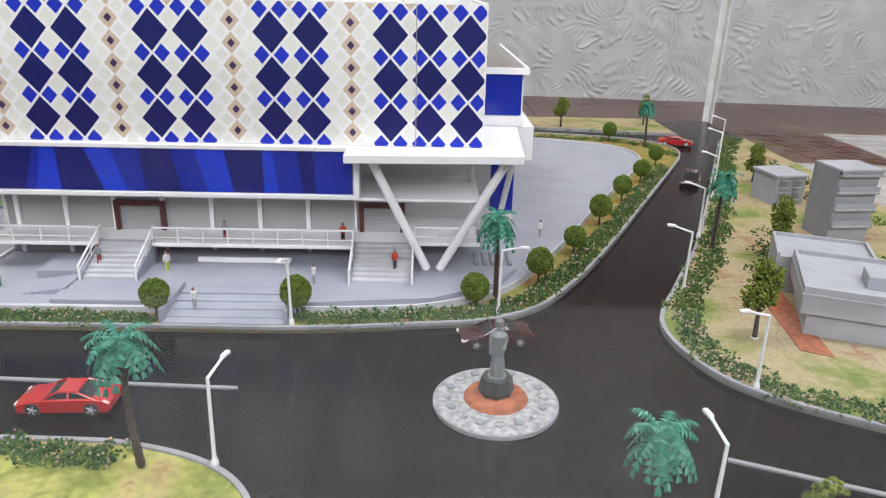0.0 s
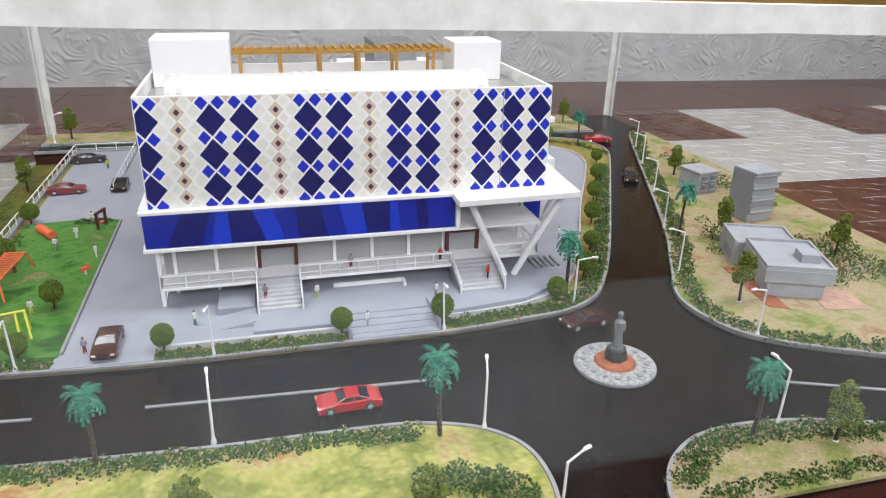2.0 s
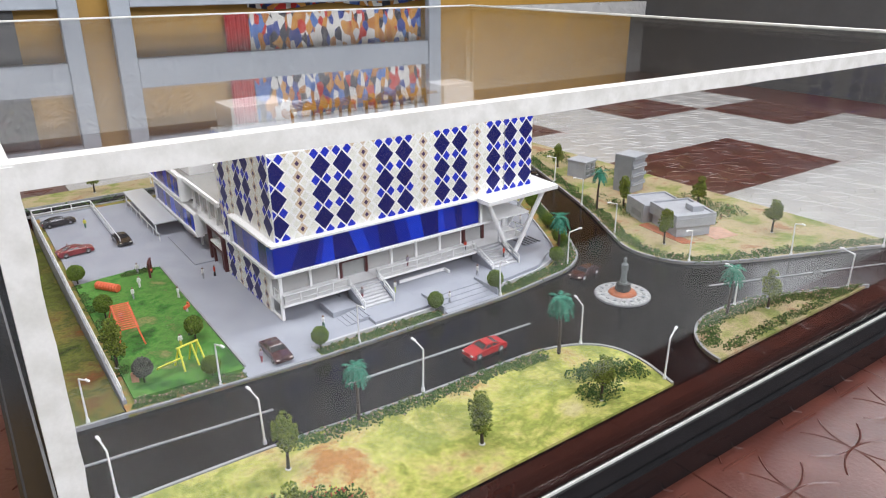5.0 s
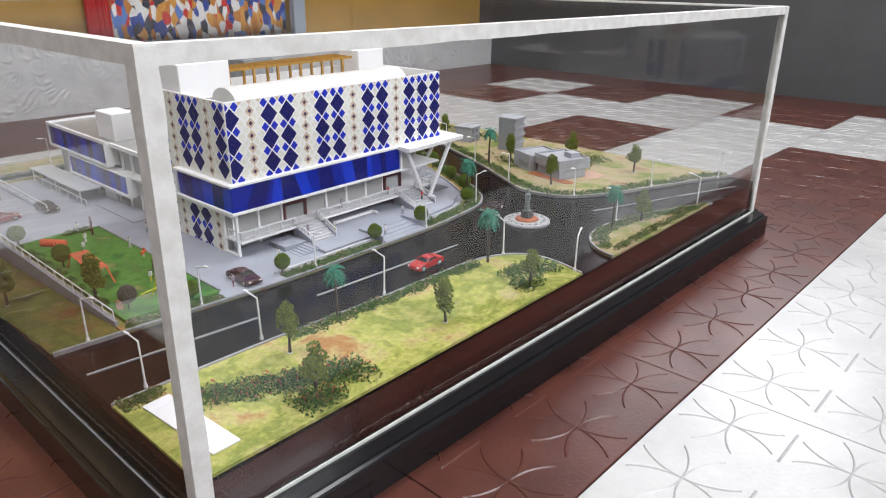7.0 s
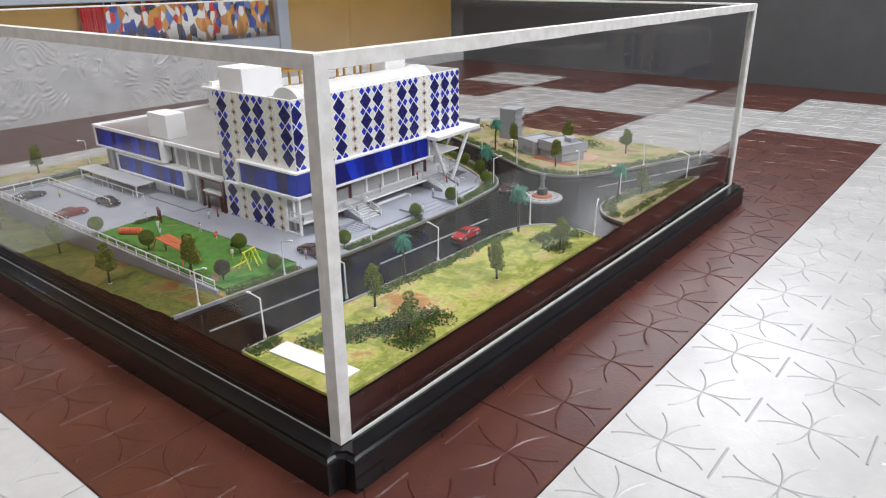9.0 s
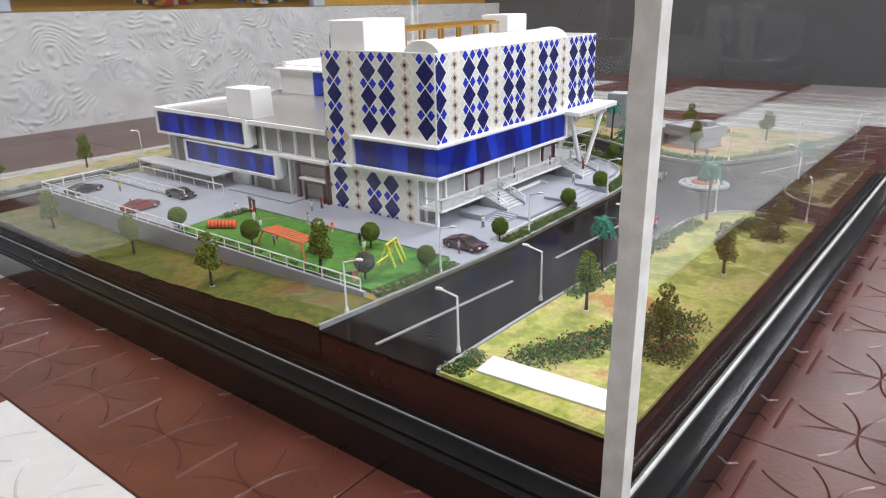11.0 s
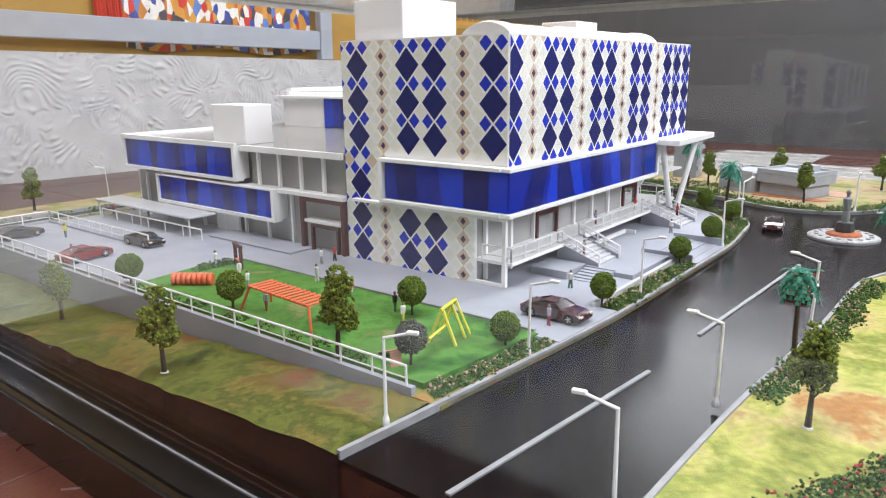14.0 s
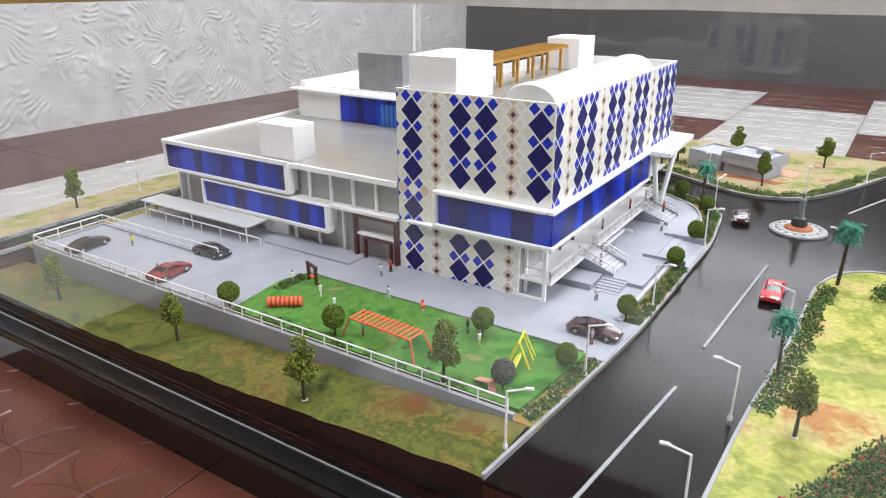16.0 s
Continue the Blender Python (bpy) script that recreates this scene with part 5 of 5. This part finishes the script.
car("model_car", "black model car in the parking lane", CAR_BLACK, pose(-0.106, 0.440, 0.0062, 0, 0, 92), 0.046)
car("model_car", "black model off-road car on the side road", CAR_BLACK, pose(0.738, 0.342, 0.0002, 0, 0, 68), 0.046, True)
car("model_car", "red model saloon at the far road junction", CAR_RED, pose(0.800, 0.600, 0.0002, 0, 0, 168), 0.048)


# ---- small figures ----
def figure(x, y, z, turn, top, legs, stride=0.0012):
    """A featureless moulded scale figure."""
    m = bpy.data.meshes.new("scale_figure")
    bm = bmesh.new()
    faces = []

    def add(idx, fn):
        k = len(bm.faces)
        fn()
        bm.faces.ensure_lookup_table()
        for f in bm.faces[k:]:
            f.material_index = idx

    for q in (-1, 1):
        add(1, lambda: rod(bm, (q * 0.0009, q * stride, 0), (q * 0.0006, 0, 0.0088), 0.0008, 0.0011, 6))
        add(0, lambda: rod(bm, (q * 0.0019, 0, 0.0139), (q * 0.0026, q * 0.0006, 0.0084), 0.0008, 0.0006, 6))
    add(0, lambda: lathe(bm, [(0.0015, 0.0082), (0.0018, 0.0110), (0.0021, 0.0138), (0.0008, 0.0148)], 8))
    add(2, lambda: lathe(bm, [(0.0005, 0.0147), (0.0012, 0.0156), (0.0013, 0.0165), (0.0007, 0.0175)], 8))
    bmesh.ops.recalc_face_normals(bm, faces=bm.faces)
    bm.to_mesh(m)
    bm.free()
    for mm in (top, legs, FIG_HEAD):
        m.materials.append(mm)
    ob = new("scale_figure", m)
    ob.matrix_basis = pose(x, y, z, 0, 0, turn)
    return ob


FIG_HEAD = mat("figure_head", (0.22, 0.13, 0.09), 0.6)
FIG = {k: mat("figure_" + k, c, 0.6) for k, c in {"white": (0.75, 0.75, 0.73), "red": (0.60, 0.06, 0.03), "black": (0.03, 0.03, 0.035), "green": (0.08, 0.18, 0.13), "yellow": (0.65, 0.60, 0.08), "mauve": (0.35, 0.30, 0.38), "maroon": (0.25, 0.04, 0.05), "grey": (0.30, 0.31, 0.33), "lime": (0.5, 0.6, 0.12)}.items()}
for x, y, z, a, top, legs in ((-0.041, 0.205, 0.006, 30, "white", "grey"), (-0.024, 0.203, 0.006, 60, "red", "black"), (-0.062, -0.080, 0.006, 10, "mauve", "maroon"), (0.036, -0.046, 0.006, 80, "white", "green"), (0.108, -0.022, 0.0175, 0, "grey", "maroon"), (0.163, -0.018, PZ, 15, "white", "lime"), (0.208, -0.088, 0.0080, 40, "white", "grey"), (0.292, -0.042, PZ, 70, "white", "grey"), (0.358, -0.024, 0.0175, 20, "red", "black"), (0.310, 0.012, DECK, 0, "red", "black"), (0.205, 0.014, DECK, 0, "mauve", "maroon"), (0.122, 0.045, DECK, 0, "lime", "yellow"), (0.500, 0.10, 0.006, 30, "white", "grey"), (0.476, 0.30, 0.006, 30, "lime", "grey"), (-0.143, 0.560, 0.006, 0, "yellow", "green"), (-0.190, 0.440, 0.006, 0, "grey", "white"), (-0.030, 0.66, 0.006, 0, "red", "black"), (-0.010, 0.60, 0.006, 0, "black", "black"), (-0.145, 0.190, 0.0078, 20, "white", "grey"), (-0.092, 0.155, 0.0078, 70, "white", "white"), (-0.128, 0.226, 0.0078, 0, "white", "white"), (-0.130, 0.012, 0.0078, 0, "white", "yellow"), (-0.113, 0.036, 0.0078, 0, "black", "green"), (-0.175, 0.125, 0.0078, 0, "grey", "maroon"), (-0.118, 0.280, 0.0078, 0, "white", "grey"), (0.41, 0.16, 0.006, 0, "lime", "grey")):
    tagged(figure(x, y, z, a, FIG[top], FIG[legs]), "small moulded scale figure in %s and %s" % (top, legs), "figurine", "scale figures")

# ---- roundabout with statue ----
rb = thing("roundabout", "round stone-ringed traffic island with orange clay centre", "roundabout")
CX, CY = 0.430, -0.203
part("ring", lathe(bmesh.new(), [(0.0385, 0.0002), (0.0385, 0.0030), (0.0365, 0.0042), (0.022, 0.0044)], 48, (CX, CY, 0)), ROUND, rb, "mottled grey ring")
part("kerb", lathe(bmesh.new(), [(0.0393, 0.0001), (0.0393, 0.0026)], 48, (CX, CY, 0)), KERB, rb)
for k in range(16):
    a = k * math.pi / 8
    part("ring_stone", lathe(bmesh.new(), [(0.0030, 0.0040), (0.0028, 0.0056), (0.0012, 0.0061)], 7, (CX + 0.030 * math.cos(a), CY + 0.030 * math.sin(a), 0)), CONCRETE_DARK if k % 2 else ROUND, rb)
bm = lathe(bmesh.new(), [(0.0205, 0.004), (0.0185, 0.0065), (0.013, 0.0085), (0.008, 0.009)], 20, (CX, CY, 0))
for v in bm.verts:
    v.co.z += 0.0012 * noise.noise(v.co * 300) if v.co.z > 0.005 else 0
part("clay_mound", bm, CLAY, rb, "orange clay mound")
st = thing("model_statue", "grey standing figure statue on a dark stone plinth", "statue")
bm = bmesh.new()
lathe(bm, [(0.0105, 0.0), (0.0112, 0.004), (0.0095, 0.012), (0.0062, 0.0128)], 8, (CX, CY, 0.0075))
lathe(bm, [(0.0042, 0.0), (0.0046, 0.006), (0.0036, 0.014), (0.0048, 0.024), (0.0050, 0.028), (0.0020, 0.0305), (0.0017, 0.032), (0.0027, 0.0345), (0.0026, 0.037), (0.0010, 0.0388)], 12, (CX, CY, 0.0202))
rod(bm, (CX - 0.0045, CY, 0.0475), (CX - 0.0045, CY - 0.002, 0.0355), 0.0015, 0.0012)
rod(bm, (CX + 0.0045, CY, 0.0475), (CX + 0.0030, CY - 0.004, 0.0395), 0.0015, 0.0012)
me = bpy.data.meshes.new("model_statue")
bmesh.ops.recalc_face_normals(bm, faces=bm.faces)
for f in bm.faces:
    f.material_index = 1 if f.calc_center_median().z < 0.0203 else 0
bm.to_mesh(me)
bm.free()
me.materials.append(STATUE)
me.materials.append(STONE_DARK)
bpy.data.objects.remove(st)
tagged(new("model_statue", me), "grey standing figure statue on a dark stone plinth", "statue")


# ---- grey neighbouring blocks ----
def house_low():
    t = thing("model_house", "grey flat-roofed two-part model house", "model house", "grey model houses", at=pose(0.662, -0.112, 0.0035, 0, 0, -21))
    part("lower_storey", boxes((0.006, 0.070, 0.006, 0.085, 0, 0.019)), CONCRETE, t)
    part("upper_storey", bevel(boxes((0.0, 0.076, 0.0, 0.088, 0.019, 0.037)), 0.0004), CONCRETE, t)
    part("parapet", boxes((0.0, 0.076, 0.0, 0.0025, 0.037, 0.0405), (0.0, 0.076, 0.0855, 0.088, 0.037, 0.0405), (0.0, 0.0025, 0.0025, 0.0855, 0.037, 0.0405), (0.0735, 0.076, 0.0025, 0.0855, 0.037, 0.0405)), CONCRETE, t)
    part("string_course", boxes((-0.0008, 0.0768, -0.0008, 0.0888, 0.0335, 0.0350)), CONCRETE, t)
    part("stair_head", bevel(boxes((0.044, 0.066, 0.022, 0.046, 0.037, 0.047)), 0.0004), CONCRETE, t)
    part("rear_block", boxes((-0.012, 0.066, 0.0885, 0.150, 0, 0.032)), CONCRETE, t)
    part("parapet", boxes((-0.012, 0.066, 0.1475, 0.150, 0.032, 0.0350), (-0.012, -0.0095, 0.0885, 0.1475, 0.032, 0.0350), (0.0635, 0.066, 0.0885, 0.1475, 0.032, 0.0350)), CONCRETE, t)
    # No recess here: a thin dark sheet paints the shadow on the flat wall.
    part("shadow_gap", boxes((-0.0123, -0.0118, 0.095, 0.13, 0.006, 0.018)), CONCRETE_DARK, t)


def house_tower():
    t = thing("model_house", "grey four-storey model apartment block", "model house", "grey model houses", at=pose(0.800, 0.106, 0.0035, 0, 0, 6))
    part("wall", boxes((0.0, 0.044, 0.0, 0.040, 0, 0.072)), CONCRETE, t)
    # Shade of the side turned from the light is put into this darker grey.
    part("side_wall", boxes((-0.0015, -0.0003, -0.001, 0.041, 0, 0.0745)), CONCRETE_DARK, t, "grey side wall with its shade painted in")
    for k in range(4):
        z = 0.0165 + 0.018 * k
        part("balcony", bevel(boxes((0.0, 0.0448, -0.0052, -0.0002, z - 0.0012, z + 0.0012)), 0.0003), CONCRETE, t)
        part("parapet", boxes((0.0, 0.0445, -0.0040, -0.0026, z + 0.0013, z + 0.0065)), CONCRETE, t)
    part("roof_slab", boxes((-0.0015, 0.0455, -0.0055, 0.041, 0.0746, 0.0768)), CONCRETE, t)


def house_small():
    t = thing("model_house", "small grey two-storey model house with ledges", "model house", "grey model houses", at=pose(0.802, 0.236, 0.0035, 0, 0, 10))
    part("wall", boxes((0.0, 0.040, 0.0, 0.045, 0, 0.034)), CONCRETE, t)
    part("roof_slab", bevel(boxes((-0.002, 0.042, -0.003, 0.047, 0.034, 0.0375)), 0.0004), CONCRETE, t)
    for j in range(2):
        for k in range(2):
            w = part("window", boxes((0.006 + 0.018 * j, 0.015 + 0.018 * j, -0.0006, 0.0, 0.007 + 0.015 * k, 0.0145 + 0.015 * k)), CONCRETE_DARK, t)
            part("ledge", boxes((0.005 + 0.018 * j, 0.016 + 0.018 * j, -0.0028, -0.0002, 0.0146 + 0.015 * k, 0.0162 + 0.015 * k), (0.005 + 0.018 * j, 0.016 + 0.018 * j, -0.0032, -0.0002, 0.0052 + 0.015 * k, 0.0068 + 0.015 * k)), CONCRETE, w)


house_low()
house_tower()
house_small()
structure("path", prism(bmesh.new(), [(0.655, -0.135), (0.675, -0.145), (0.69, -0.03), (0.668, -0.03)], 0.0034, 0.0042), CLAY, "strip of orange clay beside the grey house", "ground")
structure("path", prism(bmesh.new(), [(0.715, -0.155), (0.765, -0.165), (0.775, -0.12), (0.73, -0.10)], 0.0034, 0.0041), mat("pink_sand", (0.48, 0.30, 0.22), 0.85, vary=0.12, scale=150, bump=0.3), "pinkish sand patch beside the grey house", "ground")

# ---- fence, playground, board ----
fence = thing("fence", "low white plastic railing along the parking edge", "fence")
railing(fence, [(-0.2155, -0.066), (-0.2155, 0.676), (-0.112, 0.676), (-0.112, 0.420)], 0.0083, h=0.013, pitch=0.03, name="rails")
railing(fence, [(-0.052, 0.648), (-0.052, 0.405)], 0.006, h=0.013, pitch=0.04, name="rails", mid=False)
structure("low_wall", boxes((-0.2135, -0.112, 0.674, 0.678, 0.003, 0.0083), (-0.114, -0.110, 0.42, 0.674, 0.006, 0.0083)), GREY_CARD, "grey kerb wall under the fence", "wall")

bars = thing("climbing_frame", "orange model climbing frame with overhead bars", "climbing frame", at=pose(-0.176, 0.094, 0.0074, 0, 0, -4))
for q in (-0.010, 0.010):
    part("side_rail", rod(bmesh.new(), (q, -0.040, 0.0215), (q, 0.040, 0.0215), 0.0011), ORANGE, bars)
    for y, s in ((-0.040, -1), (0.040, 1)):
        part("leg", rod(bmesh.new(), (q, y, 0.0215), (q * 1.5, y + s * 0.008, 0), 0.0011), ORANGE, bars)
for k in range(13):
    part("rung", rod(bmesh.new(), (-0.012, -0.039 + 0.0065 * k, 0.0223), (0.012, -0.039 + 0.0065 * k, 0.0223), 0.0010), ORANGE, bars)
crawl = thing("crawl_tunnel", "orange ribbed model crawl tunnel", "crawl tunnel", at=pose(-0.168, 0.243, 0.0075, 0, 0, -55))
for k in range(8):
    part("hoop", lathe(bmesh.new(), [(0.0052, 0), (0.0062, 0.0012), (0.0062, 0.0030), (0.0052, 0.0042)], 14), ORANGE, crawl).matrix_basis = pose(-0.020 + 0.005 * k, 0, 0.0055, 0, 90, 0)
swing = thing("swing_frame", "yellow model swing with splayed legs", "swing", at=pose(-0.132, -0.036, 0.0074, 0, 0, 15))
part("top_beam", rod(bmesh.new(), (-0.016, 0, 0.0265), (0.012, 0, 0.0265), 0.0012), YELLOW, swing)
for x in (-0.013, 0.003, 0.011):
    for q in (-1, 1):
        part("leg", rod(bmesh.new(), (x, 0, 0.0265), (x * 1.15, q * 0.011, 0), 0.0012), YELLOW, swing)
part("slide", bevel(boxes((-0.0035, 0.0035, -0.016, 0.016, -0.0008, 0.0008)), 0.0004), YELLOW, swing).matrix_basis = pose(-0.026, 0, 0.0125, 0, 40, 90)
gatef = thing("swing_frame", "dark maroon wooden model swing frame", "swing", at=pose(-0.103, 0.262, 0.0074, 0, 0, 70))
for q in (-0.010, 0.010):
    part("post", bevel(boxes((q - 0.0016, q + 0.0016, -0.0016, 0.0016, 0, 0.021)), 0.0003), MAROON, gatef)
part("beam", bevel(boxes((-0.0125, 0.0125, -0.0018, 0.0018, 0.021, 0.0242)), 0.0003), MAROON, gatef)
part("seat", boxes((-0.004, 0.004, -0.002, 0.002, 0.0075, 0.0088)), ORANGE, gatef)
for q in (-0.0036, 0.0036):
    part("rope", rod(bmesh.new(), (q, 0, 0.0085), (q, 0, 0.021), 0.0004, n=4), MAROON, gatef)
rocker = thing("spring_rocker", "small red and white model play rocker", "play rocker", at=pose(-0.095, 0.105, 0.0074, 0, 0, 40))
part("spring", rod(bmesh.new(), (0, 0, 0), (0, 0, 0.005), 0.0014), FIG["white"], rocker)
part("body", bevel(boxes((-0.006, 0.006, -0.0016, 0.0016, 0.005, 0.0095), (0.002, 0.005, -0.0016, 0.0016, 0.0095, 0.0125)), 0.0005), ORANGE, rocker)
plank = thing("play_slide", "pale salmon model slide lying towards the fence", "slide", at=pose(-0.190, -0.028, 0.0074, 0, 0, 62))
SALMON = mat("salmon_card", (0.62, 0.30, 0.22), 0.6, vary=0.08, scale=200)
part("chute", bevel(boxes((-0.014, 0.014, -0.0042, 0.0042, -0.0006, 0.0006)), 0.0003), SALMON, plank).matrix_basis = pose(0, 0, 0.0062, 0, 22, 0)
part("ladder", boxes((-0.0140, -0.0128, -0.004, 0.004, 0, 0.0108)), SALMON, plank)
board = tagged(part("title_board", bevel(prism(bmesh.new(), [(-0.276, -0.259), (-0.268, -0.374), (-0.240, -0.374), (-0.247, -0.257)], 0.0036, 0.0056), 0.0003), mat("blank_white_card", (0.80, 0.80, 0.82), 0.5, vary=0.02), None), "blank white card plate lying on the lawn", "plate")

# the model leans a little towards its west side inside the case
ROOM = ("floor", "ceiling", "wall_north", "wall_north_upper", "wall_south", "wall_east", "wall_west", "wall_rack", "hanging_cloth", "model_stand", "display_case")
LEAN_WEST = pose(0, 0, -0.0038) @ Matrix.Rotation(-0.0145, 4, "Y")
for ob in [o for o in scene.objects if o.type in ("MESH", "EMPTY") and o.parent is None and o.name.split(".")[0] not in ROOM] + [core]:
    ob.matrix_basis = LEAN_WEST @ ob.matrix_basis

# ---- floor tiles ----
PITCH, TX, TY = 0.391, -0.478, -0.580
WHITES = {(-1, 4), (-1, 3), (0, 3), (-2, 4), (-1, 1), (-1, 0), (1, 4), (2, 4), (4, 3), (5, 3), (5, 4), (7, 4), (4, 1), (5, 1), (6, 1), (6, 0), (7, 0), (-2, 2), (-2, 3), (6, 2), (7, 2), (6, 3)}
tiles = {}


def tile_mesh(name, material):
    me = bpy.data.meshes.new(name)
    bm = boxes((0.0008, PITCH - 0.0008, 0.0008, PITCH - 0.0008, -0.006, 0.0))
    bmesh.ops.bevel(bm, geom=[e for e in bm.edges if all(v.co.z > -0.001 for v in e.verts)], offset=0.0008, segments=1, affect="EDGES")
    bm.to_mesh(me)
    bm.free()
    me.materials.append(material)
    return me


def ridge(bm, pts, w, h):
    rows = []
    for i, p in enumerate(pts):
        a, b = Vector(pts[max(i - 1, 0)]), Vector(pts[min(i + 1, len(pts) - 1)])
        d = (b - a).normalized()
        n = Vector((-d.y, d.x)) * w / 2
        rows.append([bm.verts.new((p[0] - n.x, p[1] - n.y, -0.0003)), bm.verts.new((p[0], p[1], h)), bm.verts.new((p[0] + n.x, p[1] + n.y, -0.0003))])
    for a, b in zip(rows, rows[1:]):
        bm.faces.new((a[0], b[0], b[1], a[1]))
        bm.faces.new((a[1], b[1], b[2], a[2]))


def relief_mesh(name, material):
    """The raised pattern of a tile: leaf-shaped arcs round each quarter, with short dashes between."""
    bm = bmesh.new()
    c, r = PITCH / 3, 0.078
    for i in range(3):
        for j in range(3):
            x, y = (i + 0.5) * c, (j + 0.5) * c
            for k in range(4):
                a0 = 90 * k
                cx, cy = x + r * math.cos(radians(a0)), y + r * math.sin(radians(a0))
                ridge(bm, [(cx - r * math.cos(radians(a0 + a)), cy - r * math.sin(radians(a0 + a))) for a in range(-46, 47, 6)], 0.0032, 0.0013)
            if j < 2:
                ridge(bm, [(x - 0.033, y + c / 2), (x + 0.033, y + c / 2)], 0.0044, 0.0016)
    me = bpy.data.meshes.new(name)
    bm.to_mesh(me)
    bm.free()
    me.materials.append(material)
    return me


TB, TW = tile_mesh("floor_tile", BROWN_TILE), tile_mesh("floor_tile", WHITE_TILE)
RB, RW = relief_mesh("relief", BROWN_TILE), relief_mesh("relief", WHITE_TILE)
for i in range(-6, 9):
    for j in range(-6, 7):
        white = (i, j) in WHITES or (j == -1 and i >= 0) 
        x, y = TX + i * PITCH, TY + j * PITCH
        if x + PITCH > WALL_X + 0.3 or y + PITCH > WALL_Y + 0.5:
            continue
        o = new("floor_tile", TW if white else TB)
        o.parent = floor
        o.matrix_basis = pose(x, y, FLOOR_Z)
        if -2 <= i <= 7 and -4 <= j <= 4:
            r = new("relief", RW if white else RB)
            r.parent = o
